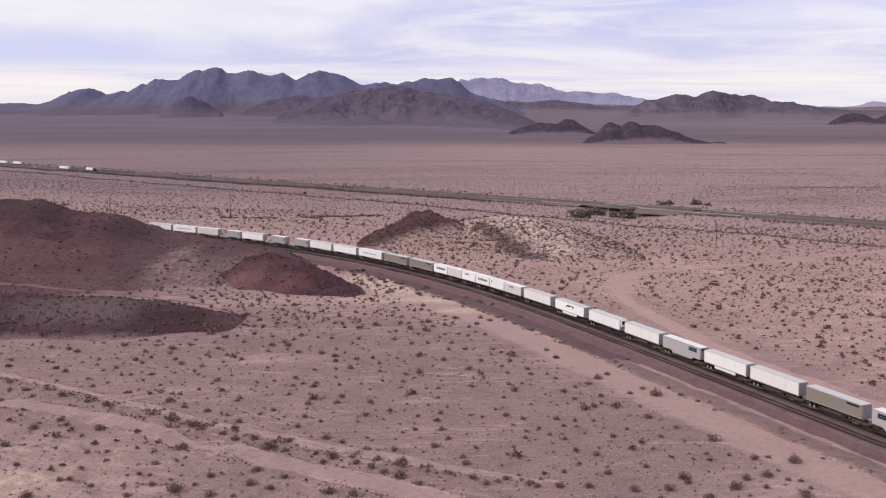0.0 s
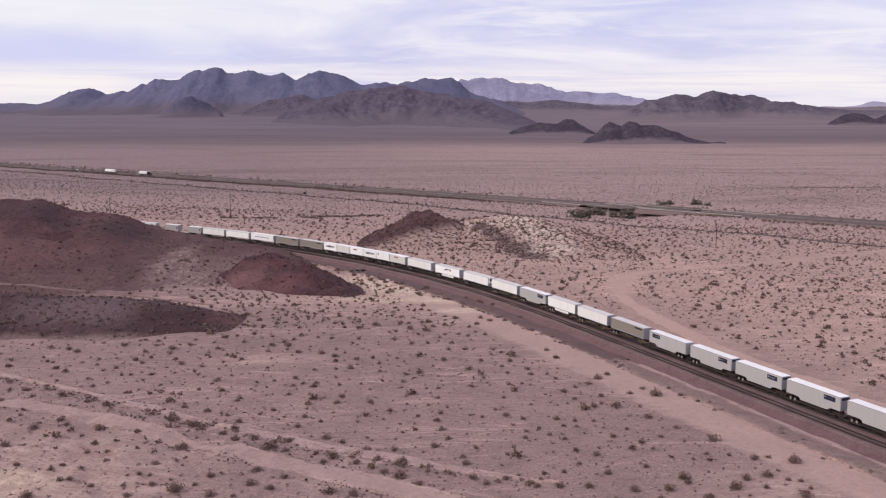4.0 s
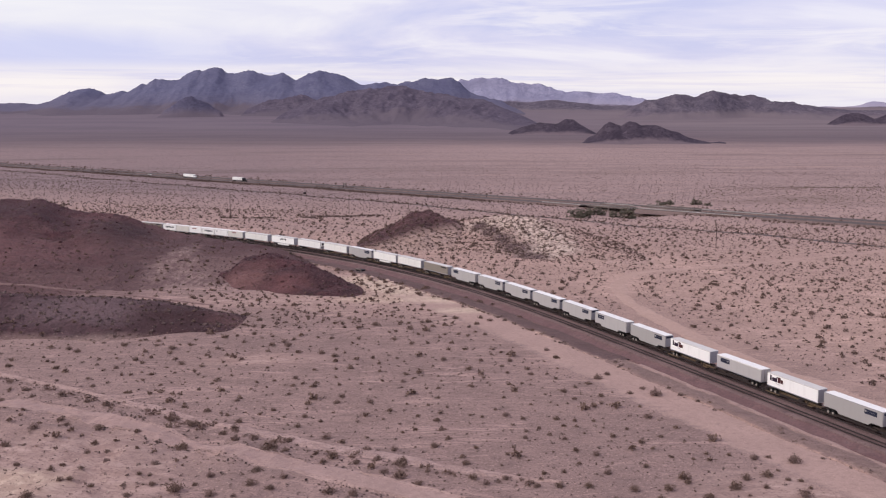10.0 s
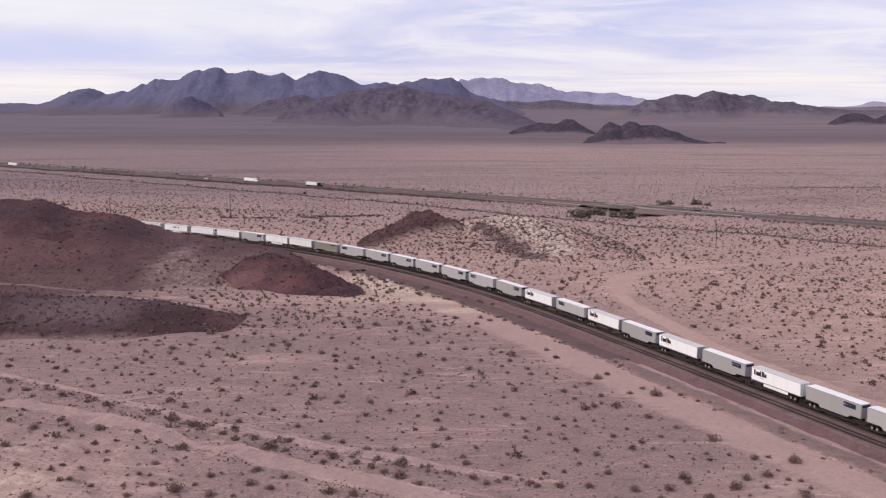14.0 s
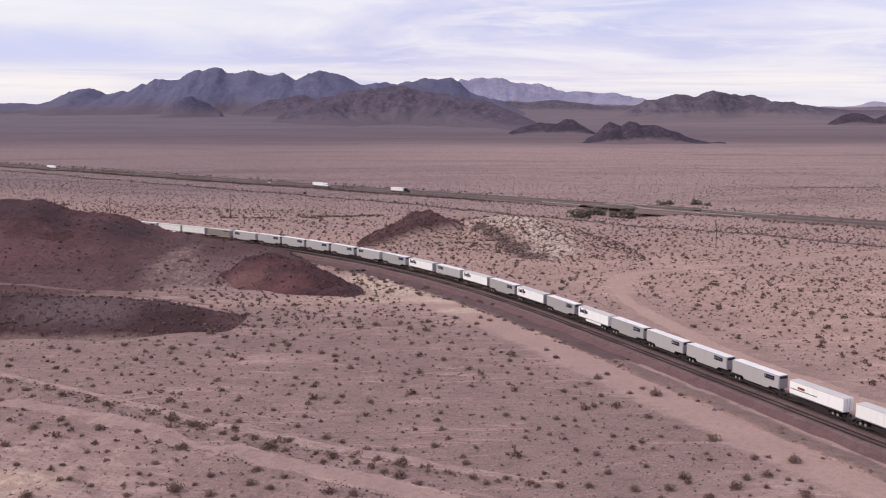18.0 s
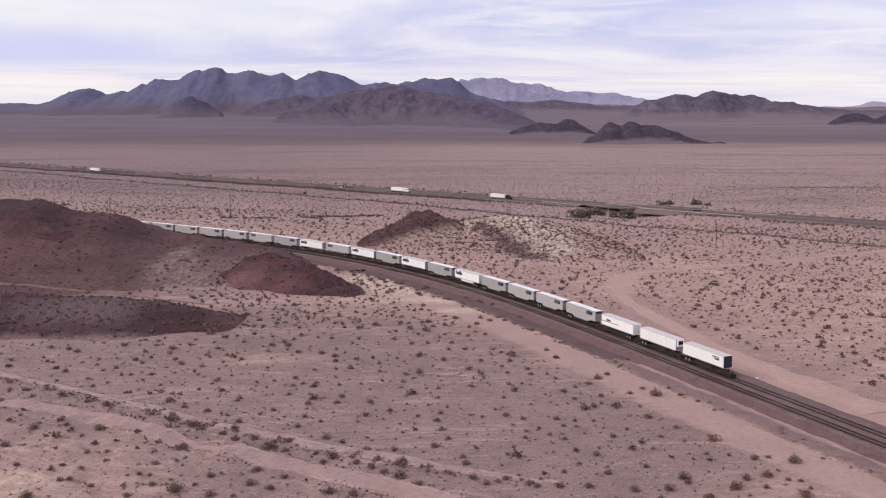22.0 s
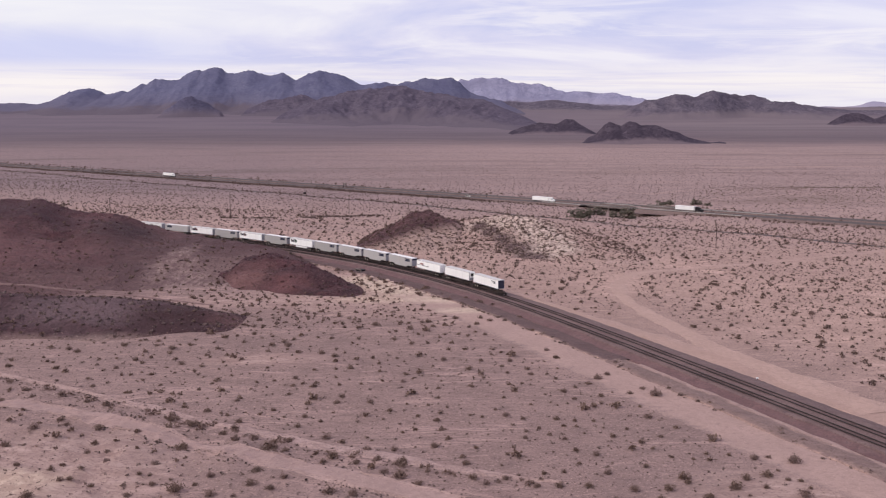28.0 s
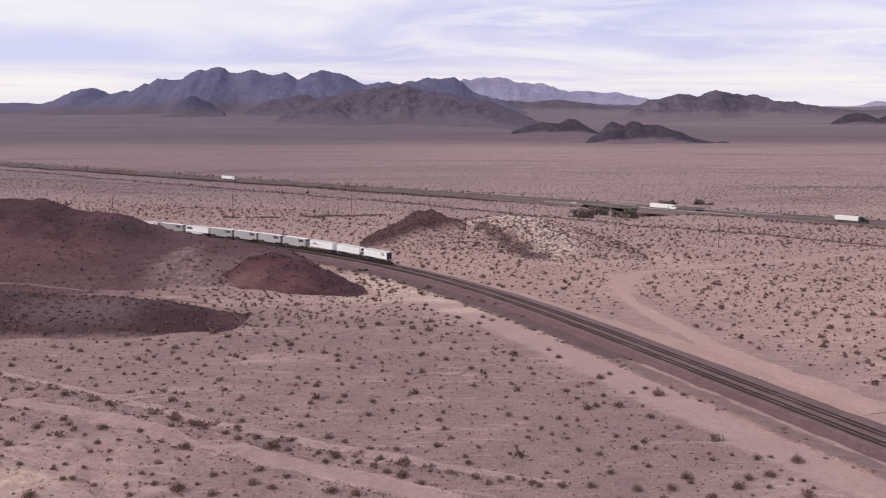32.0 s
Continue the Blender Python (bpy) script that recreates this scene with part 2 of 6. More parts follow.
def mat_dirt(name, a, b, fleck=0.6, patch=None, into=None, spots=()):
    """Loose ground: broad tone, patches, grit and scattered stones."""
    m = Mat(name, 0.95)
    c = m.mix(m.step(m.noise(0.10, 5, 0.65), 0.35, 0.65), a, b)
    if patch:
        c = m.mix(m.step(m.noise(0.16, 6, 0.7, distort=0.8), 0.52, 0.66), c, patch)
    c = m.mix(m.step(m.noise(0.7, 5, 0.7), 0.46, 0.72), c, tuple(v * 0.82 for v in b))
    c = m.mix(m.step(m.noise(2.4, 4, 0.75), 0.54, 0.66), c, tuple(v * fleck for v in b))
    c = m.mix(m.step(m.noise(3.1, 3, 0.7), 0.60, 0.68), c, tuple(min(1, v * 1.25) for v in a))
    if into:
        c = m.faded(c, sand_colour(m, *into))
    for x, y, ra, rb in spots:
        s = m.mix(m.step(m.noise(0.5, 5, 0.7), 0.42, 0.64), CREAM, tuple(v * 0.70 for v in CREAM))
        s = m.mix(m.step(m.noise(1.8, 4, 0.7), 0.57, 0.68), s, tuple(v * 0.36 for v in CREAM))
        c = m.mix(m.spot(x, y, ra, rb, 1.4, 0.09, 0.9), c, s)
    m.color(c).bump(m.noise(1.5, 6, 0.7), 0.6, 0.2)
    return m.m


def mat_rock(name, dark, mid, light, patch=0.56, scale=1.0, sand=None, toward=(0, 0, 0), lo=0.0, hi=1.0, wobble=20.0, spots=()):
    """Broken rock; loose sand covers it where position . toward plus a wobble passes from lo to hi."""
    m = Mat(name, 0.92)
    c = m.mix(m.step(m.noise(0.035 * scale, 5, 0.6), 0.38, 0.62), dark, mid)
    c = m.mix(m.step(m.noise(0.05 * scale, 6, 0.7, distort=1.0), patch, patch + 0.16), c, light)
    c = m.mix(m.step(m.noise(0.22 * scale, 5, 0.7, m.scaled(m.pos(), 1.0, 0.5, 1.0)), 0.50, 0.66), c, tuple(v * 0.62 for v in dark))
    c = m.mix(m.step(m.noise(0.9 * scale, 4, 0.75), 0.50, 0.66), c, tuple(v * 0.55 for v in dark))
    c = m.mix(m.step(m.noise(1.5 * scale, 3, 0.7), 0.60, 0.68), c, tuple(v * 1.2 for v in light))
    if sand:
        dot = m.t.nodes.new("ShaderNodeVectorMath")
        dot.operation = "DOT_PRODUCT"
        dot.inputs[1].default_value = toward
        m.link(m.pos(), dot.inputs[0])
        for wave, amp in ((0.045, wobble), (0.25, wobble * 0.5)):
            add = m.t.nodes.new("ShaderNodeMath")
            add.operation = "MULTIPLY_ADD"
            add.inputs[1].default_value = amp
            m.link(m.noise(wave, 4, 0.65, distort=0.6), add.inputs[0])
            m.link(dot.outputs["Value"] if wave < 0.1 else last, add.inputs[2])
            last = add.outputs[0]
        rng_n = m.t.nodes.new("ShaderNodeMapRange")
        rng_n.inputs["From Min"].default_value, rng_n.inputs["From Max"].default_value = lo + 0.75 * wobble, hi + 0.75 * wobble
        m.link(last, rng_n.inputs["Value"])
        s = m.mix(m.step(m.noise(0.6, 4, 0.7), 0.45, 0.7), sand, tuple(v * 0.68 for v in sand))
        s = m.mix(m.step(m.noise(1.8, 3, 0.7), 0.58, 0.68), s, tuple(v * 0.4 for v in sand))
        c = m.mix(rng_n.outputs["Result"], c, s)
    for x, y, ra, rb, col in spots:
        s = m.mix(m.step(m.noise(0.5, 5, 0.7), 0.40, 0.66), col, tuple(v * 0.72 for v in col))
        s = m.mix(m.step(m.noise(1.7, 3, 0.7), 0.56, 0.68), s, tuple(v * 0.45 for v in col))
        c = m.mix(m.spot(x, y, ra, rb, 1.3, 0.08, 0.9), c, s)
    m.color(c).bump(m.noise(0.6 * scale, 8, 0.72), 1.0, 1.3 / scale)
    return m.m


def mat_mountain(name, dark, light, scale=1.0, mottle=1.0, foot=(0.120, 0.090, 0.102), low=2.0, high=30.0, plain_colour=(0.130, 0.104, 0.126)):
    """Bare rock in spurs and gullies, with gravel fans creeping up from the foot; the colours hold distance haze."""
    m = Mat(name, 1.0)
    c = m.mix(m.step(m.noise(0.010 * scale, 7, 0.65, distort=0.6), 0.36, 0.66), dark, light)
    c = m.mix(m.step(m.noise(0.020 * scale, 6, 0.7, m.scaled(m.pos(), 1.0, 0.5, 1.8), distort=0.8), 0.50, 0.66), c, tuple(v * (1 - 0.22 * mottle) for v in dark))
    c = m.mix(m.step(m.noise(0.028 * scale, 6, 0.7, m.scaled(m.pos(), 1.0, 0.4, 2.0), distort=0.7), 0.57, 0.70), c, tuple(v * (1 + 0.22 * mottle) for v in light))
    c = m.mix(m.step(m.noise(0.07 * scale, 5, 0.7), 0.50, 0.66), c, tuple(v * (1 - 0.2 * mottle) for v in dark))
    sep = m.t.nodes.new("ShaderNodeSeparateXYZ")
    m.link(m.pos(), sep.inputs[0])
    add = m.t.nodes.new("ShaderNodeMath")
    add.operation = "MULTIPLY_ADD"
    add.inputs[1].default_value = -30.0
    m.link(m.noise(0.012 * scale, 5, 0.65), add.inputs[0])
    m.link(sep.outputs["Z"], add.inputs[2])
    up = m.t.nodes.new("ShaderNodeMapRange")
    up.inputs["From Min"].default_value, up.inputs["From Max"].default_value = low - 15, high - 15
    m.link(add.outputs[0], up.inputs["Value"])
    c = m.mix(up.outputs["Result"], foot, c)
    c = m.faded(c, plain_colour, 0.02)
    m.b.inputs["Specular IOR Level"].default_value = 0.05
    m.color(c).bump(m.noise(0.022 * scale, 9, 0.72), 0.65, 14.0 / scale)
    return m.m


def mat_paint(name, col, rough=0.45, dirt=(0.30, 0.26, 0.24), amount=0.35):
    m = Mat(name, rough)
    streak = m.noise(1.0, 4, 0.6, m.scaled(m.pos(True), 0.9, 0.9, 0.12), distort=0.3)
    c = m.mix(m.step(streak, 0.50, 0.9), col, tuple(a * (1 - amount) + b * amount for a, b in zip(col, dirt)))
    c = m.mix(m.step(m.random(), 0.0, 1.0), c, m.mix(0.14, c, dirt))
    m.color(c)
    return m.m


def mat_plain(name, col, rough=0.6, metal=0.0, grain=3.0):
    m = Mat(name, rough, metal)
    m.color(m.mix(m.step(m.noise(grain, 4, 0.6, None, True), 0.35, 0.7), col, tuple(v * 0.72 for v in col)))
    return m.m


def mat_leaf(name, a, b, dry, faded=None):
    m = Mat(name, 0.85)
    c = m.mix(m.island(), a, b)
    if faded:
        c = m.mix(m.step(m.random(), 0.35, 1.0), c, m.mix(m.island(), tuple(v * 0.8 for v in faded), faded))
    c = m.mix(m.step(m.noise(0.4, 2), 0.5, 0.7), c, dry)
    m.color(c)
    return m.m


SAND = mat_ground()
ROAD_DIRT = mat_dirt("road_dirt", (0.415, 0.276, 0.236), (0.360, 0.238, 0.206), 0.8, None, LEFT_SAND, ((-13, 342, 26, 11), (-26, 360, 16, 9), (2, 325, 15, 6), (12, 308, 14, 4)))
TRACK_DIRT = mat_dirt("track_dirt", (0.392, 0.262, 0.230), (0.338, 0.225, 0.199), 0.8, None, LEFT_SAND)
BEND_DIRT = mat_dirt("bend_dirt", (0.455, 0.302, 0.248), (0.395, 0.260, 0.215), 0.8, None, RIGHT_SAND)
STRIP_DIRT = mat_dirt("levelled_dirt", (0.420, 0.274, 0.224), (0.365, 0.237, 0.196), 0.8, None, RIGHT_SAND)
BERM_DIRT = mat_dirt("berm_dirt", (0.425, 0.292, 0.260), (0.33, 0.222, 0.198), 0.5, (0.23, 0.148, 0.132), LEFT_SAND)
PALE_STONE = mat_dirt("pale_stone", (0.54, 0.400, 0.335), (0.42, 0.30, 0.255), 0.6)
PATH_DIRT = mat_dirt("path_dirt", (0.355, 0.240, 0.211), (0.33, 0.22, 0.194), 0.7, (0.19, 0.125, 0.114), LEFT_SAND)
RUT_DIRT = mat_dirt("rut_dirt", (0.205, 0.134, 0.120), (0.165, 0.108, 0.097), 0.8, (0.29, 0.19, 0.165))
OLD_DIRT = mat_dirt("old_tarmac", (0.125, 0.088, 0.082), (0.098, 0.069, 0.065), 0.7)
TRAIL_DIRT = mat_dirt("trail_dirt", (0.225, 0.140, 0.128), (0.178, 0.106, 0.100), 0.7)
VERGE = mat_dirt("gravel_verge", (0.248, 0.162, 0.144), (0.188, 0.122, 0.110), 0.5, (0.275, 0.186, 0.158), ((0.36, 0.235, 0.196), (0.30, 0.196, 0.166), (0.22, 0.146, 0.128)))
BANK = mat_dirt("highway_bank", (0.215, 0.145, 0.126), (0.165, 0.112, 0.100))
RED_SLOPE = mat_dirt("red_fill", (0.168, 0.095, 0.093), (0.136, 0.077, 0.077), 0.7, (0.160, 0.101, 0.097))
BEND_VERGE = mat_dirt("bend_gravel", (0.138, 0.084, 0.080), (0.110, 0.067, 0.065), 0.6, (0.152, 0.098, 0.091), RIGHT_SAND)
BALLAST = mat_dirt("ballast_stone", (0.186, 0.119, 0.112), (0.146, 0.093, 0.089), 0.6, (0.204, 0.137, 0.127))
SCREE = (0.172, 0.097, 0.093)


def mat_scree():
    """Loose scree: pinkish brown, with pale streaks that run down the slope."""
    m = Mat("loose_scree", 0.95)
    c = m.mix(m.step(m.noise(0.05, 5, 0.65), 0.38, 0.64), (0.075, 0.036, 0.039), (0.104, 0.054, 0.054))
    c = m.mix(m.step(m.noise(0.10, 6, 0.7, m.scaled(m.pos(), 1.7, 0.5, 1), distort=0.9), 0.56, 0.68), c, (0.157, 0.096, 0.087))
    c = m.mix(m.step(m.noise(0.4, 5, 0.7), 0.48, 0.70), c, (0.074, 0.036, 0.039))
    pale = m.mix(m.step(m.noise(0.3, 5, 0.7, m.scaled(m.pos(), 1.6, 0.5, 1)), 0.42, 0.62), (0.150, 0.088, 0.084), (0.330, 0.226, 0.198))
    pink = m.mix(m.step(m.noise(0.5, 5, 0.7), 0.45, 0.68), (0.187, 0.116, 0.107), (0.123, 0.071, 0.068))
    c = m.mix(m.spot(-80, 366, 22, 30, 1.4, 0.08, 1.0), c, pink)
    for x, y, ra, rb in ((-101, 384, 4.5, 30), (-93, 364, 3.5, 22), (-87, 356, 4, 14), (-82, 350, 12, 5)):
        c = m.mix(m.spot(x, y, ra, rb, 2.4, 0.15, 1.0), c, pale)
    c = m.mix(m.step(m.noise(1.5, 4, 0.75), 0.52, 0.66), c, (0.060, 0.031, 0.032))
    c = m.mix(m.step(m.noise(2.0, 3, 0.7), 0.60, 0.68), c, (0.174, 0.111, 0.101))
    m.color(c).bump(m.noise(0.9, 7, 0.7), 0.8, 0.5)
    return m.m


def mat_pale_knoll():
    """Sand with a shattered pale and dark outcrop over its crest and down one rib."""
    m = Mat("pale_knoll_soil", 0.95)
    c = sand_colour(m, *RIGHT_SAND)
    rub = m.mix(m.step(m.noise(0.45, 5, 0.7), 0.38, 0.56), (0.30, 0.200, 0.170), (0.66, 0.510, 0.415))
    rub = m.mix(m.step(m.noise(1.3, 4, 0.75), 0.53, 0.63), rub, (0.085, 0.055, 0.053))
    rub = m.mix(m.step(m.noise(2.1, 3, 0.7), 0.56, 0.66), rub, (0.60, 0.465, 0.395))
    for x, y, ra, rb in ((32, 484, 20, 18), (44, 464, 13, 17), (50, 446, 9, 12), (39, 434, 9, 12)):
        c = m.mix(m.spot(x, y, ra, rb, 1.5, 0.11, 0.8), c, rub)
    # a rib of dark broken rock runs down from the crest
    dark = m.mix(m.step(m.noise(0.7, 5, 0.7), 0.44, 0.60), (0.092, 0.053, 0.053), (0.200, 0.128, 0.118))
    dark = m.mix(m.step(m.noise(2.0, 3, 0.7), 0.58, 0.66), dark, (0.50, 0.38, 0.32))
    for x, y, ra, rb in ((17, 480, 3.5, 6), (21, 468, 4, 7), (26, 455, 5, 7), (31, 442, 6, 7), (36, 429, 7, 7)):
        c = m.mix(m.spot(x, y, ra, rb, 1.3, 0.16, 0.8), c, dark)
    m.color(c).bump(m.noise(0.9, 7, 0.72), 0.9, 0.6)
    return m.m


ROCK_S2 = mat_scree()
ROCK_A = mat_rock("varnished_rock", (0.073, 0.031, 0.036), (0.136, 0.059, 0.062), (0.190, 0.108, 0.105), 0.56, 1.0, SCREE, (1, -0.22, 0), -246, -190, 44,
                  spots=((-176, 428, 26, 14, (0.085, 0.041, 0.047)), (-160, 384, 40, 18, (0.167, 0.083, 0.084)), (-131, 428, 12, 16, (0.077, 0.038, 0.042)), (-205, 380, 22, 14, (0.153, 0.077, 0.081))))
ROCK_C = mat_rock("red_black_rock", (0.061, 0.026, 0.031), (0.107, 0.044, 0.048), (0.167, 0.088, 0.088), 0.58, 1.2, spots=((-68, 352, 9, 13, (0.200, 0.099, 0.093)), (-52, 345, 7, 8, (0.163, 0.072, 0.072))))
ROCK_B = mat_rock("dark_talus", (0.064, 0.029, 0.034), (0.104, 0.050, 0.055), (0.150, 0.090, 0.094), 0.56, 1.2, (0.32, 0.214, 0.186), (0.0, -0.5, -2.0), -137, -131, 8,
                  spots=((-102, 291, 20, 12, (0.172, 0.108, 0.114)), (-77, 287, 11, 10, (0.072, 0.034, 0.037)), (-60, 292, 6, 6, (0.140, 0.070, 0.070))))
ROCK_M = mat_rock("red_knoll_rock", (0.088, 0.041, 0.045), (0.145, 0.072, 0.072), (0.24, 0.150, 0.138), 0.60, 1.2, (0.470, 0.322, 0.270), (0.9, -0.75, -1.6), -366, -350, 15)
ROCK_L = mat_pale_knoll()
ROCK_S = mat_rock("dark_outcrop", (0.15, 0.095, 0.088), (0.21, 0.14, 0.128), (0.42, 0.31, 0.27), 0.50, 2.2)
STONE = mat_rock("loose_stone", (0.12, 0.08, 0.075), (0.18, 0.125, 0.115), (0.28, 0.20, 0.18), 0.56, 3.0)
# aerial haze is mixed into these base colours: bluer and paler further back
MTN_MAIN = mat_mountain("mountain_blue_haze", (0.116, 0.113, 0.181), (0.149, 0.143, 0.210), 1.4, 0.45, (0.137, 0.118, 0.158), -6, 84)
MTN_CONE = mat_mountain("mountain_cone_haze", (0.087, 0.078, 0.123), (0.119, 0.108, 0.155), 1.8, 0.9, (0.142, 0.113, 0.136), 0, 30)
MTN_MID = mat_mountain("mountain_umber_haze", (0.093, 0.075, 0.104), (0.138, 0.112, 0.142), 1.7, 0.9, (0.150, 0.117, 0.139), -42, -12)
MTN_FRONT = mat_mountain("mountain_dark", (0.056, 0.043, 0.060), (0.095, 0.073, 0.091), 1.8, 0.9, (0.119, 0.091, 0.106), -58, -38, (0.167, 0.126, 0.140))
MTN_RIGHT = mat_mountain("mountain_grey_haze", (0.093, 0.077, 0.103), (0.159, 0.130, 0.154), 1.5, 1.1, (0.170, 0.131, 0.152), -6, 18, (0.172, 0.136, 0.150))
MTN_PALE = mat_mountain("mountain_pale_haze", (0.265, 0.250, 0.348), (0.344, 0.324, 0.431), 1.0, 0.5, (0.370, 0.324, 0.389), 10, 60)
STEEL = mat_plain("dark_steel", (0.044, 0.032, 0.030), 0.7, 0.2)
CAR_BROWN = mat_plain("brown_car_paint", (0.055, 0.038, 0.033), 0.7)
CAR_TAN = mat_plain("tan_car_paint", (0.14, 0.094, 0.058), 0.7)
WHEEL_STEEL = mat_plain("wheel_steel", (0.05, 0.043, 0.04), 0.55, 0.6)
RAIL_STEEL = mat_plain("rail_steel", (0.046, 0.033, 0.032), 0.6, 0.3)
SLEEPER = mat_plain("sleeper_timber", (0.150, 0.097, 0.091), 0.9)
RUBBER = mat_plain("tyre_rubber", (0.016, 0.015, 0.015), 0.85)
GALVANISED = mat_plain("galvanised_steel", (0.56, 0.51, 0.47), 0.5, 0.2)
HUB = mat_plain("wheel_hub", (0.34, 0.29, 0.25), 0.5)
WHITE = mat_paint("white_trailer_paint", (0.92, 0.895, 0.86), amount=0.24)
WARM_WHITE = mat_paint("warm_white_trailer_paint", (0.87, 0.845, 0.79), amount=0.28)
OFFWHITE = mat_paint("cream_trailer_paint", (0.70, 0.66, 0.60))
GREY = mat_paint("grey_trailer_paint", (0.382, 0.358, 0.343))
GREY_W = mat_paint("pale_grey_trailer_paint", (0.452, 0.424, 0.410))
KHAKI = mat_paint("khaki_trailer_paint", (0.245, 0.210, 0.172))
CAB_DARK = mat_plain("black_cab_paint", (0.022, 0.020, 0.022), 0.35)
ROOF = mat_paint("roof_sheet", (0.56, 0.52, 0.485), 0.6)
ROOF_W = mat_paint("white_roof_sheet", (0.848, 0.811, 0.774), 0.6)
for roof_paint in (ROOF, ROOF_W):
    roof_paint.node_tree.nodes["Principled BSDF"].inputs["Roughness"].default_value = 0.35
    roof_paint.node_tree.nodes["Principled BSDF"].inputs["Specular IOR Level"].default_value = 0.6
DOORS = mat_paint("door_sheet", (0.33, 0.32, 0.34))
BLUE = mat_plain("dark_blue_paint", (0.030, 0.034, 0.060), 0.5)
NAVY = mat_plain("blue_end_dark", (0.040, 0.040, 0.066), 0.5)
BLACK = mat_plain("black_paint", (0.018, 0.016, 0.018), 0.5)
PURPLE = mat_plain("purple_paint", (0.030, 0.016, 0.034), 0.5)
ORANGE = mat_plain("orange_paint", (0.075, 0.022, 0.024), 0.5)
GREEN = mat_plain("green_paint", (0.028, 0.050, 0.034), 0.5)
RED = mat_plain("red_paint", (0.25, 0.05, 0.045), 0.5)
ASPHALT = mat_dirt("asphalt", (0.100, 0.078, 0.073), (0.080, 0.062, 0.059), 0.85, (0.122, 0.094, 0.087))
DECK = mat_dirt("weathered_deck", (0.200, 0.158, 0.145), (0.160, 0.126, 0.117), 0.8)
CONCRETE = mat_dirt("concrete", (0.40, 0.335, 0.305), (0.33, 0.275, 0.255), 0.85)
TIMBER = mat_plain("pole_timber", (0.075, 0.05, 0.045), 0.9)
GLASS_DARK = mat_plain("dark_window", (0.02, 0.022, 0.026), 0.15)
LEAF = mat_leaf("creosote_leaf", (0.092, 0.057, 0.048), (0.162, 0.106, 0.085), (0.190, 0.127, 0.107))
LEAF_NEAR = mat_leaf("near_creosote_leaf", (0.130, 0.079, 0.063), (0.204, 0.134, 0.104), (0.215, 0.145, 0.120), (0.245, 0.160, 0.142))
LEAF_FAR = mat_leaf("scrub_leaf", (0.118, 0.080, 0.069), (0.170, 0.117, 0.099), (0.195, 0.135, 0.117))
STEM = mat_plain("shrub_stem", (0.07, 0.05, 0.042), 0.9)
# leaf for the farthest scrub, paled towards the tone of the ground
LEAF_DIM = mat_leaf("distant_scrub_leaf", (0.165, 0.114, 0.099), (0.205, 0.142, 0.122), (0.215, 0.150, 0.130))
RISE_LEAF = mat_leaf("rise_brush_leaf", (0.165, 0.118, 0.090), (0.235, 0.172, 0.132), (0.27, 0.195, 0.16))
TREE_LEAF = mat_leaf("tamarisk_leaf", (0.096, 0.084, 0.064), (0.158, 0.140, 0.104), (0.165, 0.138, 0.108))

# ---- mesh helpers ----


def mesh_object(name, verts, faces, material, parent=None, smooth=False, label=""):
    me = bpy.data.meshes.new(name)
    me.from_pydata(verts, [], faces)
    me.materials.append(material)
    if smooth:
        me.polygons.foreach_set("use_smooth", np.ones(len(me.polygons), dtype=bool))
    ob = new(name, me)
    if parent:
        ob.parent = parent
    if label:
        ob["label"] = label
    return ob


def set_edge(ob, values):
    """Store how far each vertex lies towards the margin of its strip."""
    at = ob.data.attributes.new("edge", "FLOAT", "POINT")
    at.data.foreach_set("value", np.asarray(values, dtype=np.float32))


def part(name, bm, material, parent, label=""):
    me = bpy.data.meshes.new(name)
    bmesh.ops.recalc_face_normals(bm, faces=bm.faces)
    bm.to_mesh(me)
    bm.free()
    me.materials.append(material)
    ob = new(name, me)
    if parent:
        ob.parent = parent
    if label:
        ob["label"] = label
    return ob


def boxes(*specs, bevel=0.0):
    """One bmesh of boxes: centre x, y, z, size x, y, z."""
    bm = bmesh.new()
    for x, y, z, sx, sy, sz in specs:
        bmesh.ops.create_cube(bm, size=1, matrix=Matrix.Translation((x, y, z)) @ Matrix.Diagonal((sx, sy, sz, 1)))
    if bevel:
        bmesh.ops.bevel(bm, geom=list(bm.edges), offset=bevel, segments=1, affect="EDGES")
    return bm


def wheels(*specs, seg=12):
    """One bmesh of discs on y axles: x, y, z, radius, width."""
    bm = bmesh.new()
    for x, y, z, r, wd in specs:
        bmesh.ops.create_cone(bm, cap_ends=True, segments=seg, radius1=r, radius2=r, depth=wd,
                              matrix=Matrix.Translation((x, y, z)) @ Matrix.Rotation(radians(90), 4, "X"))
    return bm


def rod(bm, a, b, r1, r2, seg=6):
    a, b = Vector(a), Vector(b)
    d = b - a
    q = d.to_track_quat("Z", "Y").to_matrix().to_4x4()
    bmesh.ops.create_cone(bm, cap_ends=True, segments=seg, radius1=r1, radius2=r2, depth=d.length,
                          matrix=Matrix.Translation((a + b) / 2) @ q)


def side_profile(points, y0, y1):
    """A solid between y0 and y1 with the given outline in x and z."""
    bm = bmesh.new()
    front = [bm.verts.new((x, y0, z)) for x, z in points]
    back = [bm.verts.new((x, y1, z)) for x, z in points]
    bm.faces.new(front)
    bm.faces.new(back[::-1])
    n = len(points)
    for i in range(n):
        j = (i + 1) % n
        bm.faces.new((front[j], front[i], back[i], back[j]))
    return bm


def grid_faces(nx, ny):
    i = np.arange(ny - 1)[:, None] * nx + np.arange(nx - 1)[None, :]
    return np.stack([i, i + 1, i + nx + 1, i + nx], -1).reshape(-1, 4)


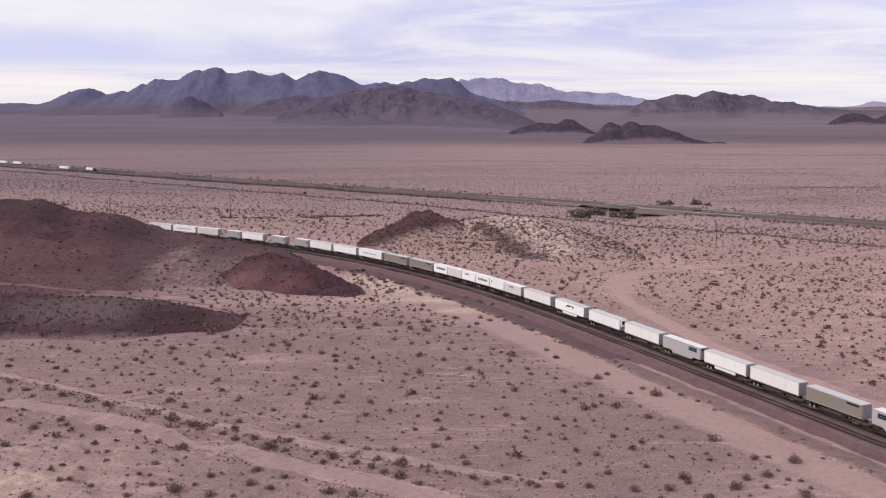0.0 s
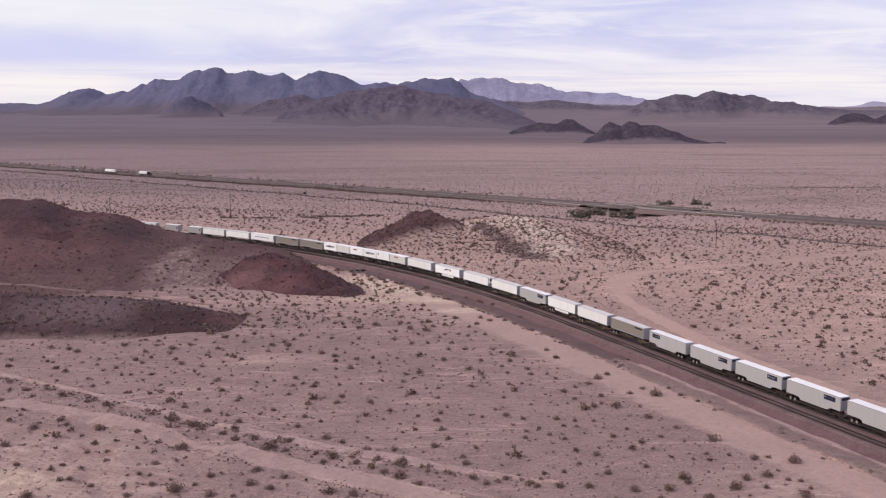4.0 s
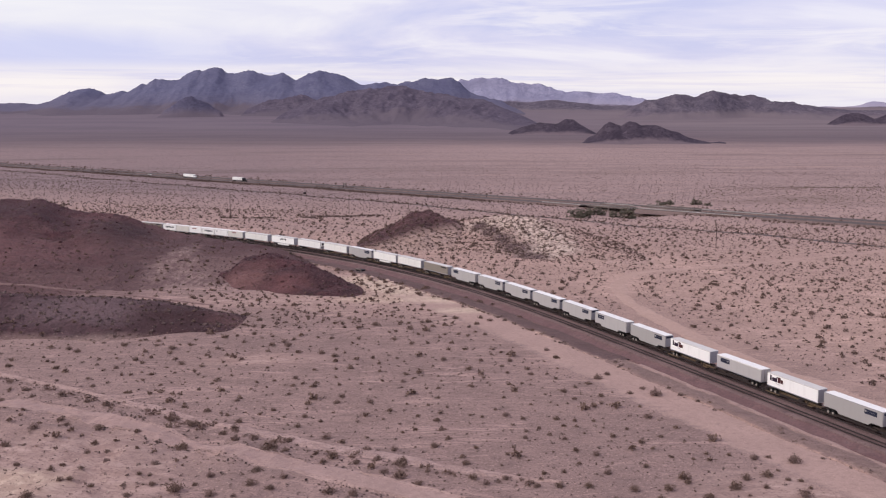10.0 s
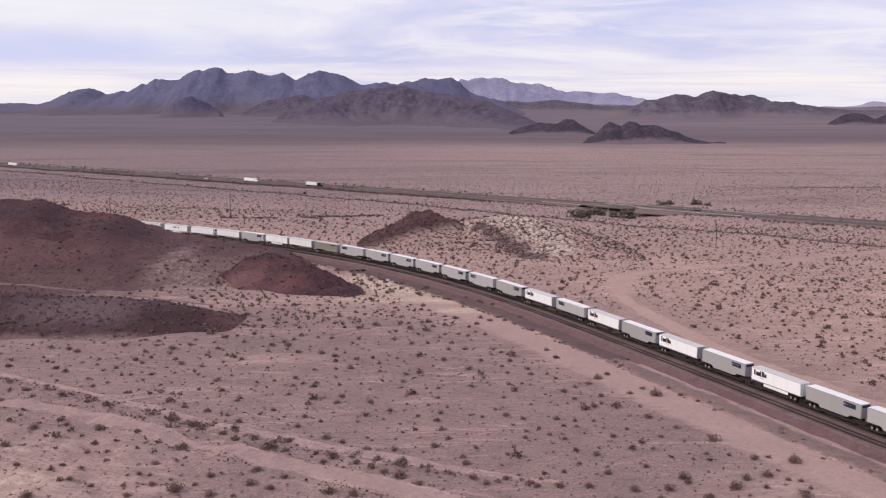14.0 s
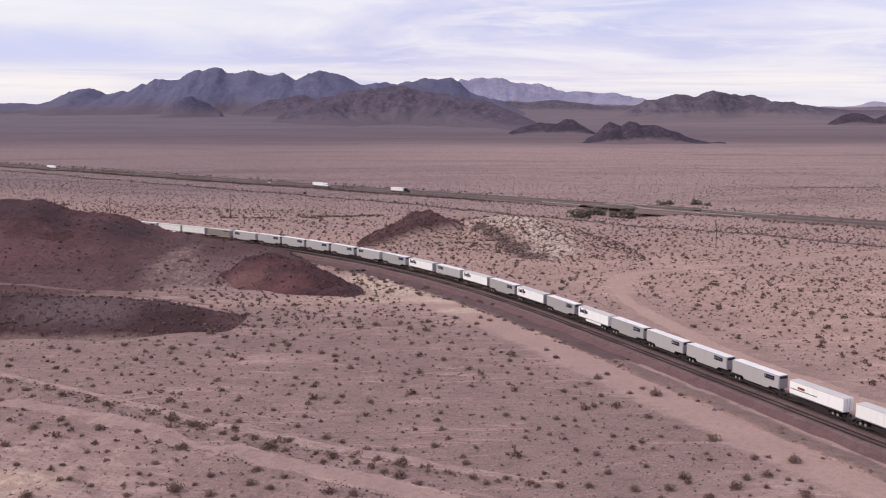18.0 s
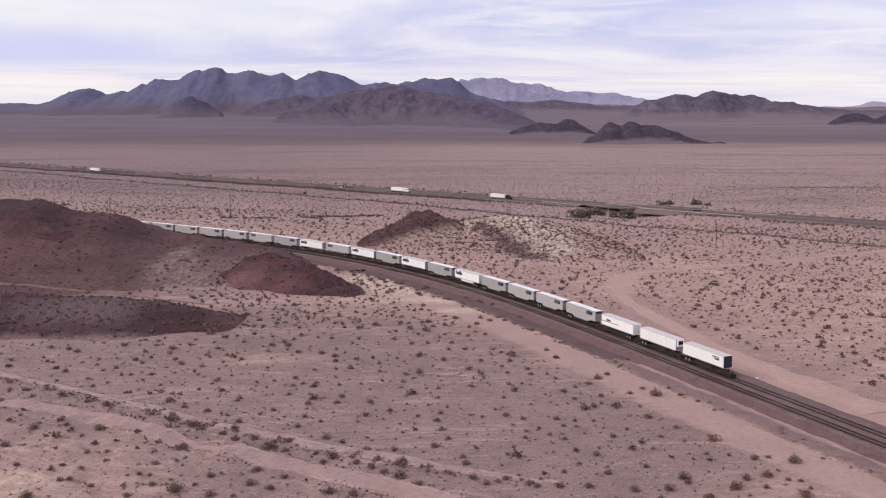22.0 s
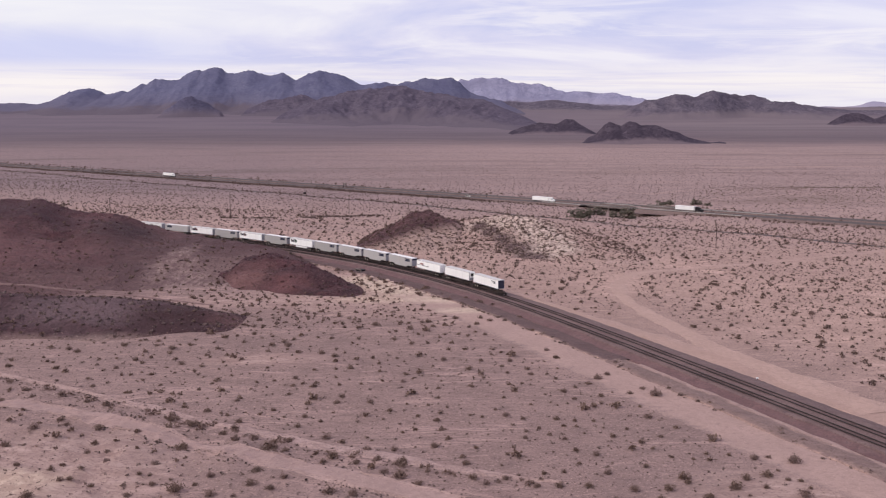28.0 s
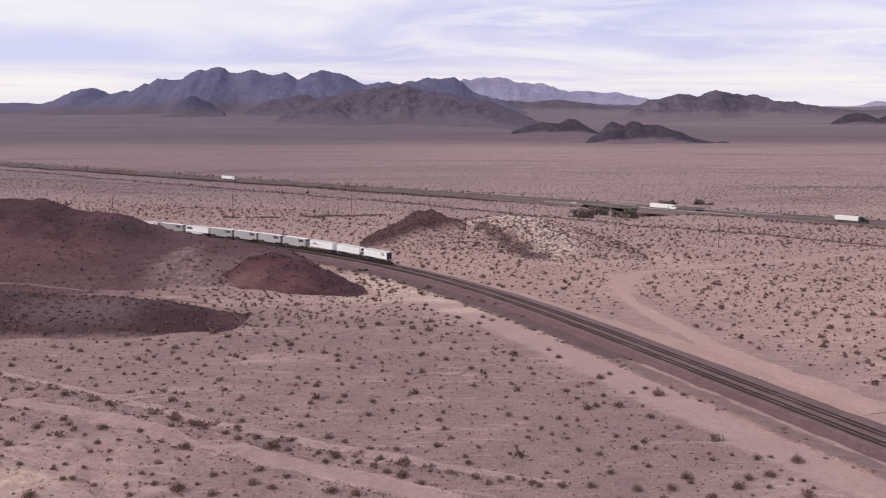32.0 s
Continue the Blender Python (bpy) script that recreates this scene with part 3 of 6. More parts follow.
def sm(a, b, v):
    k = np.clip((v - a) / (b - a), 0, 1)
    return k * k * (3 - 2 * k)


def value_noise(x, y, seed):
    """Smooth lattice noise of unit wavelength, from -1 to 1."""
    xi, yi = np.floor(x).astype(np.int64), np.floor(y).astype(np.int64)
    fx, fy = x - xi, y - yi
    fx, fy = fx * fx * (3 - 2 * fx), fy * fy * (3 - 2 * fy)

    def h(a, b):
        n = (a * 374761393 + b * 668265263 + seed * 974634777) & 0x7FFFFFFF
        n = ((n ^ (n >> 13)) * 1274126177) & 0x7FFFFFFF
        return ((n ^ (n >> 16)) & 0xFFFF) / 32767.5 - 1.0
    return (h(xi, yi) * (1 - fx) + h(xi + 1, yi) * fx) * (1 - fy) + (h(xi, yi + 1) * (1 - fx) + h(xi + 1, yi + 1) * fx) * fy


def fractal(x, y, wave, octaves, seed, ridged=False, gain=0.5):
    total, amp = 0, 1.0
    for o in range(octaves):
        n = value_noise(x / wave, y / wave, seed + o)
        total = total + amp * ((1 - 2 * np.abs(n)) if ridged else n)
        wave, amp = wave / 2.03, amp * gain
    return total


# ---- the lie of the land ----


def plain(x, y):
    """Height of the desert floor without its hills."""
    w = (y + 0.86 * x) / 920.0
    k = np.clip((w - 0.42) / 0.58, 0, 1)
    zh = -24.9 + 0.012 * x
    z = -1.5 + (zh + 1.5) * (k * k * (3 - 2 * k) * 0.35 + k * 0.65)
    z = np.where(w > 1, zh + (-31 - zh) * np.clip((w - 1) / 1.4, 0, 1), z)
    z = z + 40 * np.clip((y - 2200) / 2100, 0, 1.14) ** 1.15
    r = np.hypot(x, y)
    # a wash that passes under the highway
    z = z - 3.4 * np.exp(-((x - 150 - 0.26 * (y - 800)) / 27) ** 2) * sm(660, 760, y) * sm(1100, 900, y)
    z = z + 6.0 * np.exp(-((x - 345) / 105) ** 2 - ((y - 905) / 70) ** 2)
    return z + 61.9 * np.clip(1 - r / 110, 0, 1) ** 1.2


# the railway's line: straight, then an easing left-hand bend
S = np.arange(-500.0, 1000.0)
BEND = np.clip((S - 61.3) / 105.8, 0, 1) * 0.0022936
HEAD = 1.97929 + np.cumsum(BEND) - BEND / 2
LINE_X, LINE_Y = np.cumsum(np.cos(HEAD)), np.cumsum(np.sin(HEAD))
LINE_X, LINE_Y = LINE_X - LINE_X[500] + 81.93, LINE_Y - LINE_Y[500] + 186.44


def on_line(s, left=0.0):
    h = np.interp(s, S, HEAD)
    return np.interp(s, S, LINE_X) - np.sin(h) * left, np.interp(s, S, LINE_Y) + np.cos(h) * left, h


def grade(s):
    """How far the rails fall on their way round the bend."""
    return -1.1 * sm(190, 370, s)


def along_line(x, y):
    """Signed distance from the train's track, positive on its left, and the place along it."""
    best, sign, place = np.full(x.shape, 1e9), np.zeros(x.shape), np.zeros(x.shape)
    for s in range(-480, 960, 12):
        px, py, h = on_line(float(s))
        dx, dy = x - px, y - py
        d = np.hypot(dx, dy)
        lat = -np.sin(h) * dx + np.cos(h) * dy
        m = d < best
        best = np.where(m, d, best)
        sign = np.where(m, lat, sign)
        place = np.where(m, s, place)
    return np.where(best < 60, sign, np.sign(sign) * best), place


def near_line(x, y):
    return along_line(x, y)[0]


def land(x, y):
    lat, place = along_line(x, y)
    flat = sm(24, 60, np.abs(lat - 6))
    near = sm(330, 250, y) * sm(150, 175, np.hypot(x, y)) * flat
    mound = near * (0.10 * fractal(x, y, 6.5, 3, 87, True) + 0.60 * sm(-5, -40, x) * sm(214, 190, y + 0.55 * (x + 60)) * (fractal(x, y, 11, 3, 88, True) + 0.55 * fractal(x, y, 4.6, 2, 89, True)))
    return plain(x, y) + grade(place) * (1 - flat) + mound + flat * (0.55 * fractal(x, y, 46, 2, 3) + 0.16 * fractal(x, y, 14, 3, 9)) * sm(100, 150, np.hypot(x, y))


def ridge(x, xs, zs):
    return np.interp(x, xs, zs)


def hill_a(x, y):
    """The big varnished hill inside the bend."""
    crest = ridge(x, (-420, -330, -260, -191, -172, -166, -160, -153, -138, -133, -128, -118, -108, -96, -80),
                  (-2, 14, 18.2, 18.8, 18.5, 16.9, 14.6, 13.4, 12.3, 10.7, 8.2, 4.6, 1.4, -1.5, -4)) + 1.5
    d = y - (450 + 0.05 * (x + 150))
    u = np.where(d < 0, -d / (104 + 20 * sm(-95, -125, x)), d / 42)
    shape = np.clip(1 - u, 0, 1) ** np.where(d < 0, 1.15, 1.5)
    g = fractal(x + 0.3 * y, y * 0.4, 26, 4, 21, True)
    return crest * shape * (1 + 0.16 * g * np.clip(u * 2.5, 0, 1)) + (0.4 * fractal(x, y, 6, 4, 5) + 0.9 * fractal(x, y, 15, 4, 6, True) * np.clip(u * 4, 0.25, 1)) * sm(0, 0.35, shape) * sm(-0.5, 4, crest) - 0.9 * (shape <= 0.0) - 0.2 - 2.5 * sm(-106, -90, x)


def hill_b(x, y):
    """The low dark talus bench in front of it."""
    crest = ridge(x, (-330, -260, -129, -116, -104, -93, -81, -71, -63, -55), (0, 7, 7.6, 6.7, 5.9, 5.0, 3.9, 3.0, 2.2, -0.6))
    d = y - (299 - 4 * sm(-90, -58, x) + 2.5 * fractal(x, y, 18, 3, 61))
    front = 28 - 12 * sm(-95, -57, x)
    u = np.where(d < 0, -d / front, d / (23 - 13 * sm(-100, -60, x)))
    shape = np.where(d < 0, np.clip(1 - u, 0, 1) ** 0.85, np.clip(1 - u, 0, 1) ** 0.7)
    return crest * shape + (0.3 * fractal(x, y, 6, 3, 15) + 0.5 * fractal(x, y, 13, 3, 16, True)) * sm(0, 0.3, shape) * sm(-0.3, 3.5, crest) - 0.8 * (shape <= 0) - 0.15


def hill_c(x, y):
    """The small dark knoll by the track."""
    crest = ridge(x, (-90, -83.5, -77, -72.5, -64, -53, -45, -38, -32, -27, -22), (-1, 0.4, 2.8, 5.6, 6.8, 6.2, 4.8, 3.0, 1.5, 0.3, -0.6))
    c0 = 375 - 1.15 * np.clip(x + 60, 0, 60)
    d = y - c0
    u = np.where(d < 0, -d / (33 * (1 - 0.66 * sm(-62, -24, x)) * (0.2 + 0.8 * sm(-86, -66, x))), d / (28 * (1 - 0.6 * sm(-62, -24, x))))
    shape = np.clip(1 - u, 0, 1) ** 1.05
    return crest * shape + (0.4 * fractal(x, y, 5, 4, 31) + 0.8 * fractal(x, y, 11, 4, 32, True)) * sm(0, 0.2, shape) * sm(-0.2, 3, crest) - 0.8 * (shape <= 0) - 0.15


def hill_m(x, y):
    """The red knoll behind the track."""
    crest = ridge(x, (-56, -43, -36.5, -23.5, -16.5, -10.5, -6.5, -0.5, 7, 15, 23), (-1, -1.2, 0.8, 7.0, 11.0, 12.9, 13.2, 11.8, 9.2, 5.4, -1))
    d = y - (486 + 0.3 * (x + 10))
    u = np.where(d < 0, -d / 48, d / 36)
    shape = np.clip(1 - u, 0, 1) ** 1.1
    return crest * shape * (1 + 0.12 * fractal(x, y, 12, 3, 41, True) * np.clip(3 * u, 0, 1)) + (0.5 * fractal(x, y, 5, 4, 43) + 1.1 * fractal(x, y, 11, 4, 44, True)) * sm(0, 0.3, shape) * sm(-0.2, 4, crest) - 0.8 * (shape <= 0) - 0.2


def hill_l(x, y):
    """The pale knoll beside it."""
    crest = ridge(x, (-20, -4, 12, 23, 31, 44, 60, 76, 92), (0, 6, 10.4, 12.4, 13.6, 12.6, 8.8, 4.5, -1))
    d = y - (492 - 0.25 * (x - 30))
    u = np.where(d < 0, -d / 66, d / 45)
    shape = np.clip(1 - u, 0, 1) ** 1.1
    return crest * shape * (1 + 0.10 * fractal(x, y, 14, 3, 51, True) * np.clip(2 * u, 0, 1)) + 0.3 * fractal(x, y, 6, 3, 53) * sm(0, 0.2, shape) - 0.8 * (shape <= 0) - 0.2


def hill_s(x, y):
    """The scree saddle between the big hill and the knoll."""
    lat = near_line(x, y)
    edge = 6 * fractal(x, y, 22, 4, 71)
    rise = sm(332, 404, y + 0.25 * (x + 100) + edge - 15 * sm(-108, -78, x)) * sm(9.5, 15, lat) * sm(-42, -74, x + edge) * sm(-260, -200, x)
    return 4.2 * rise + 0.35 * rise * fractal(x, y, 9, 4, 72, True) + 0.5 * sm(0, 0.06, rise) - 0.5


HILLS = (hill_a, hill_b, hill_c, hill_m, hill_l, hill_s)


def surface(x, y):
    h = np.zeros(np.shape(x))
    for f in HILLS:
        h = np.maximum(h, f(x, y))
    return land(x, y) + h


# ---- ground and hills ----


def steps(*runs):
    out = [runs[0][0]]
    for a, b, d in runs:
        out += list(np.arange(a, b, d)[1:]) + [b]
    return np.array(out)


def build_ground():
    xs = steps((-2700, -500, 55), (-500, -260, 12), (-260, -130, 3.0), (-130, 110, 1.5), (110, 280, 3.0), (280, 500, 12), (500, 2700, 55))
    ys = steps((-700, 0, 35), (0, 140, 7), (140, 260, 1.5), (260, 560, 3.0), (560, 800, 6), (800, 1500, 14), (1500, 4960, 50))
    gx, gy = np.meshgrid(xs, ys)
    gz = land(gx, gy)
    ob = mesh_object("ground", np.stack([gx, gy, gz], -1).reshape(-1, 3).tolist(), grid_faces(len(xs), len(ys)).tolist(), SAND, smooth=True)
    tagged(ob, "pinkish tan desert floor of sand and gravel", "ground", kind="structure")


def build_hill(name, fn, x0, x1, y0, y1, step, material, label):
    xs, ys = np.arange(x0, x1 + step, step), np.arange(y0, y1 + step, step)
    gx, gy = np.meshgrid(xs, ys)
    gz = land(gx, gy) + fn(gx, gy)
    ob = mesh_object(name, np.stack([gx, gy, gz], -1).reshape(-1, 3).tolist(), grid_faces(len(xs), len(ys)).tolist(), material, smooth=True)
    tagged(ob, label, "hill", "hills beside the railway")


def build_mountain(name, dist, xs, zs, depth, seed, material, label, rough=1.0, step=10.0):
    """A range whose crest line stands at the given distance and breaks into spurs towards its foot."""
    xs, zs = np.array(xs, float), np.array(zs, float)
    ds = np.full(len(xs), dist, float) if isinstance(dist, (int, float)) else np.array(dist, float)
    gx, gy = np.meshgrid(np.arange(xs[0], xs[-1] + step, step * 0.7), np.arange(ds.min() - depth, min(ds.max() + depth * 0.5, 4955), step))
    base = plain(gx, gy)
    lift = 1.03 * np.maximum(np.interp(gx, xs, zs) - base, 0)
    ends = 0.035 * (xs[-1] - xs[0])
    lift = lift * sm(xs[0], xs[0] + ends, gx) * sm(xs[-1], xs[-1] - ends, gx)
    jag = fractal(gx, gx * 0, 52, 5, seed + 3, True, 0.62) - 0.4
    d = gy - np.interp(gx, xs, ds) - 0.10 * depth * fractal(gx, gx * 0, 300, 2, seed + 7)
    depth = depth * (0.72 + 0.26 * fractal(gx, gy * 0.6, 260, 3, seed + 19))
    u = np.where(d < 0, -d / depth, d / (0.5 * depth))
    shape = np.clip(1 - u, 0, 1) ** 1.9
    away = np.clip(u * 2.4, 0, 1)
    warp = 55 * fractal(gx, gy, 330, 3, seed + 23)
    spur = 0.6 * fractal(gx + 0.35 * gy + warp, gy * 0.7, 210, 5, seed, True, 0.6) + 0.3 * fractal(gx - 0.6 * gy, gy, 120, 4, seed + 5, False, 0.6)
    gully = fractal(gx + 0.8 * warp, gy * 0.42, 74, 5, seed + 11, True, 0.62) - 0.3
    h = lift * shape * (1 + rough * away * (0.26 * spur + 0.17 * gully))
    h = h + 3.2 * jag * sm(3, 70, lift) * shape ** 5
    gz = np.where(shape <= 0, base - 3.0, base + np.maximum(h, -1) - 1.5 * (1 - shape))
    # the rock stands above gravel fans at its foot
    top = tagged(new(name), label, "mountain", "mountains along the horizon")
    pts, faces = np.stack([gx, gy, gz], -1).reshape(-1, 3), grid_faces(gx.shape[1], gx.shape[0])
    high = ((shape > 0.4) | (d >= 0)).reshape(-1)[faces].any(1)
    for kind, pick in (("rock_face", high), ("gravel_fan", ~high & (shape.reshape(-1)[faces].max(1) > 0))):
        f = faces[pick]
        used, inv = np.unique(f, return_inverse=True)
        ob = mesh_object(kind, pts[used].tolist(), inv.reshape(-1, 4).tolist(), material, top, smooth=True)
        set_edge(ob, 0.95 * sm(0.40, 0.03, shape).reshape(-1)[used])


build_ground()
build_hill("rocky_hill", hill_a, -430, -78, 330, 500, 1.6, ROCK_A, "dark reddish-brown hill of varnished rock beside the railway")
build_hill("scree_saddle", hill_s, -262, -50, 312, 462, 1.6, ROCK_S2, "pinkish-brown scree saddle with pale streaks between dark hills")
build_hill("rocky_bench", hill_b, -300, -50, 266, 378, 1.4, ROCK_B, "low dark grey-brown bench of talus on the sand")
build_hill("rocky_knoll", hill_c, -97, -18, 330, 410, 1.2, ROCK_C, "small dark red-brown knoll of rock beside the track")
build_hill("red_knoll", hill_m, -62, 26, 420, 530, 1.3, ROCK_M, "reddish pointed knoll of rock behind the railway")
build_hill("pale_knoll", hill_l, -24, 96, 412, 545, 1.4, ROCK_L, "pale rounded knoll with dark rock streaks")


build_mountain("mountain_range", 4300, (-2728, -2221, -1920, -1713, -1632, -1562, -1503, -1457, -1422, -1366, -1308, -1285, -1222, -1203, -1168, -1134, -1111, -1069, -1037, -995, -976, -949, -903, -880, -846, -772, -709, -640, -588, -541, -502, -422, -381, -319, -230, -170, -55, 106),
               (14, 16, 30, 39, 32, 51, 78, 94, 98, 73, 87, 82, 112, 110, 132, 132, 123, 128, 151, 171, 164, 175, 180, 164, 155, 166, 144, 153, 126, 153, 164, 151, 135, 110, 119, 107, 71, 10), 720, 100, MTN_MAIN, "jagged desert mountain range tinted blue by haze under cloud", 0.52, 10)
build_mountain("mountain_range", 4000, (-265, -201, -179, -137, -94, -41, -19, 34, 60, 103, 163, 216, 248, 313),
               (62, 104, 111, 121, 125, 132, 127, 130, 117, 77, 62, 49, 32, 3), 330, 130, MTN_MAIN, "haze-blue mountain with a steep shoulder", 0.6, 8)
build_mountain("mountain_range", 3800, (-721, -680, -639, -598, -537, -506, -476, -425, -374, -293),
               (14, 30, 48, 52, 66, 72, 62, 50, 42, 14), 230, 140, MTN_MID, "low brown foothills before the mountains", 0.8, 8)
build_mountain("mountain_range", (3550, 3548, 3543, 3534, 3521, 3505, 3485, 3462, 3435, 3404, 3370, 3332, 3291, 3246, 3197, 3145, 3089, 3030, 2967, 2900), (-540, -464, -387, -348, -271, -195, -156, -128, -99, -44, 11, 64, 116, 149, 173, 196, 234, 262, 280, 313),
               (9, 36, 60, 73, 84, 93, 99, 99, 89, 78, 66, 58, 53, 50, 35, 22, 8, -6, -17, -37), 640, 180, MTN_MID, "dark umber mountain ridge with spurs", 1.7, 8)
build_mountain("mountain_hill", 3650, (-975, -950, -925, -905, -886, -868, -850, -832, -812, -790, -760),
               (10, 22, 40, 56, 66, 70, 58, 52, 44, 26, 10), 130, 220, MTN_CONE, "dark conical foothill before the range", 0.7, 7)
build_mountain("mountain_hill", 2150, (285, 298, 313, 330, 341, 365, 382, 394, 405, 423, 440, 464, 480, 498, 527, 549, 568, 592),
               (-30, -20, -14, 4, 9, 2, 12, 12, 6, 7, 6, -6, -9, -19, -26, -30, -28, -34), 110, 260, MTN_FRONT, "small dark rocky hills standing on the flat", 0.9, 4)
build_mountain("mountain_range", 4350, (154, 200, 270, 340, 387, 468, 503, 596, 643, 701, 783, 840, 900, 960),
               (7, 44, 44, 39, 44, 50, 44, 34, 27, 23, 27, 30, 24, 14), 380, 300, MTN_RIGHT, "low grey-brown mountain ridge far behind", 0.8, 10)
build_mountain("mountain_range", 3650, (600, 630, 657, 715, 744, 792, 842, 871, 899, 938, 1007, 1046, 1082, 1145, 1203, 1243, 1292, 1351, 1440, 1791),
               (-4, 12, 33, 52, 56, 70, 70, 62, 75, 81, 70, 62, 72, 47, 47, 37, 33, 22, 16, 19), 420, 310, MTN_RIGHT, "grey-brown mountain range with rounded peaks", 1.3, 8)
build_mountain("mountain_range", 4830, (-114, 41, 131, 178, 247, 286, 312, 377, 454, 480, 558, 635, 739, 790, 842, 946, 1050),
               (93, 136, 141, 149, 151, 144, 131, 123, 121, 108, 85, 88, 77, 80, 67, 49, 29), 220, 340, MTN_PALE, "mountains paled to lavender by haze in the far distance", 0.6, 10)
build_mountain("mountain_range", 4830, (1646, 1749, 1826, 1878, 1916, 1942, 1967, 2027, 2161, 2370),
               (13, 21, 18, 21, 29, 39, 44, 36, 52, 16), 160, 380, MTN_PALE, "far mountains paled to blue by haze at the horizon", 0.5, 10)
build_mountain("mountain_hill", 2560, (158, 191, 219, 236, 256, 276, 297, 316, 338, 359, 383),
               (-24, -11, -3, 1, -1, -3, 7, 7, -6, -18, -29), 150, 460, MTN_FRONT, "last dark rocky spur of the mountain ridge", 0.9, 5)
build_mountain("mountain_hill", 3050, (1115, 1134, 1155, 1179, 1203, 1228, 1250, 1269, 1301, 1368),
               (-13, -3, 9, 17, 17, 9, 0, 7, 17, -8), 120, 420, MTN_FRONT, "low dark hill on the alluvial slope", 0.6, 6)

# ---- railway formation ----


def strip(name, offsets, heights, s0, s1, ds, material, label, category, rough=0.05, seed=0, parent=None, ragged=0.0, edge=None, taper=None):
    """A long body that follows the line: cross-section offsets to the left and heights."""
    ss = np.arange(s0, s1 + ds, ds)
    rows = []
    for o, z in zip(offsets, heights):
        x, y, h = on_line(ss, (o if taper is None else np.interp(ss, taper[0], taper[1]) * (o - offsets[-1]) + offsets[-1]) + ragged * fractal(ss, ss * 0 + round(o / 3), 9, 5, seed + 40, False, 0.65))
        rows.append(np.stack([x, y, z + grade(ss) + rough * fractal(ss, ss * 0 + o, 5, 3, seed)], -1))
    v = np.stack(rows, 1)
    n = len(offsets)
    f = grid_faces(n, len(ss))
    ob = mesh_object(name, v.reshape(-1, 3).tolist(), f.tolist(), material, parent)
    if edge:
        set_edge(ob, np.tile(edge, len(ss)))
    if label:
        tagged(ob, label, category, kind="structure")
    return ob


strip("track_bed", (-7.9, -7.3, -5.4, -3.3, -1.9, 1.9, 2.1, 2.4, 5.9, 6.5, 7.0), (-1.8, -1.30, -0.80, -0.36, -0.26, -0.26, -0.34, -0.27, -0.27, -0.45, -1.8), -480, 900, 1.5,
      BALLAST, "grey crushed-stone ballast bed under two tracks", "track bed", 0.06, 4, None, 0.25)
strip("embankment", (5.8, 6.3, 7.6, 8.8, 9.3), (-1.2, -0.50, -0.95, -1.26, -1.9), -480, 900, 1.5, RED_SLOPE, "reddish-brown gravel slope below the ballast", "embankment", 0.12, 8, None, 0.3)
strip("footpath", (8.4, 8.8, 9.4, 10.1, 10.5), (-1.9, -1.27, -1.22, -1.28, -1.9), -480, 66, 1.5, PATH_DIRT, "thin pale dirt path along the slope's foot", "path", 0.08, 10, None, 0.4, (1, 0.5, 0.12, 0.5, 1))
strip("verge", (9.7, 10.1, 11.8, 14.0, 15.4, 15.9), (-1.9, -1.25, -1.05, -1.05, -1.28, -1.9), -480, 72, 1.5, VERGE, "strip of grey gravel between railway and service road", "verge", 0.22, 12, None, 0.45, (1, 0.65, 0.0, 0.0, 0.55, 1))
strip("verge", (8.4, 8.9, 11.0, 13.6, 15.0, 15.6), (-1.9, -1.23, -1.10, -1.12, -1.30, -1.9), 71, 420, 1.5, BEND_VERGE, "reddish-brown gravel verge round the bend", "verge", 0.2, 14, None, 0.45, (0, 0, 0, 0.05, 0.5, 1))
strip("service_road", (15.0, 15.5, 18, 21, 24.0, 26.4, 28.8), (-1.9, -1.40, -1.39, -1.40, -1.43, -1.455, -1.62), -480, 226, 1.5, ROAD_DIRT, "smooth sandy service road along the railway", "road", 0.05, 16, None, 0.4, (0.2, 0.2, 0.05, 0.1, 0.1, 0.55, 1))
strip("service_strip", (-23, -19, -15, -11, -7.4, -7.0), (-1.62, -1.455, -1.42, -1.40, -1.36, -1.9), -480, 260, 1.5, STRIP_DIRT, "bare levelled sand beside the track", "ground", 0.06, 19, None, 0.8, (1, 0.7, 0.35, 0.1, 0.2, 0.2), ((40, 85, 110, 160), (1.0, 0.62, 0.36, 0.24)))


def build_track(left):
    top = tagged(new("railway_track"), "steel railway track on timber sleepers in ballast", "railway track", "two parallel tracks")
    for side in (-0.75, 0.75):
        o = left + side
        strip("rail", (o - 0.075, o - 0.036, o + 0.036, o + 0.075), (-0.24, 0.0, 0.0, -0.24), -480, 900, 2.0, RAIL_STEEL, "", "", 0.0, 0, top)
    verts, faces = [], []
    for s in np.arange(-60, 480, 0.62):
        x, y, h = on_line(float(s), left)
        c, q = math.cos(h), math.sin(h)
        b = len(verts)
        for a, l, z in ((-.12, -1.3, -.3), (.12, -1.3, -.3), (.12, 1.3, -.3), (-.12, 1.3, -.3), (-.11, -1.28, -.225), (.11, -1.28, -.225), (.11, 1.28, -.225), (-.11, 1.28, -.225)):
            verts.append((x + a * c - l * q, y + a * q + l * c, z + float(grade(s))))
        faces += [(b + 4, b + 5, b + 6, b + 7), (b, b + 1, b + 5, b + 4), (b + 1, b + 2, b + 6, b + 5), (b + 2, b + 3, b + 7, b + 6), (b + 3, b, b + 4, b + 7)]
    tagged(mesh_object("sleeper_row", verts, faces, SLEEPER, top), kind="stuff")


build_track(0.0)
build_track(4.2)

# ---- roads ----


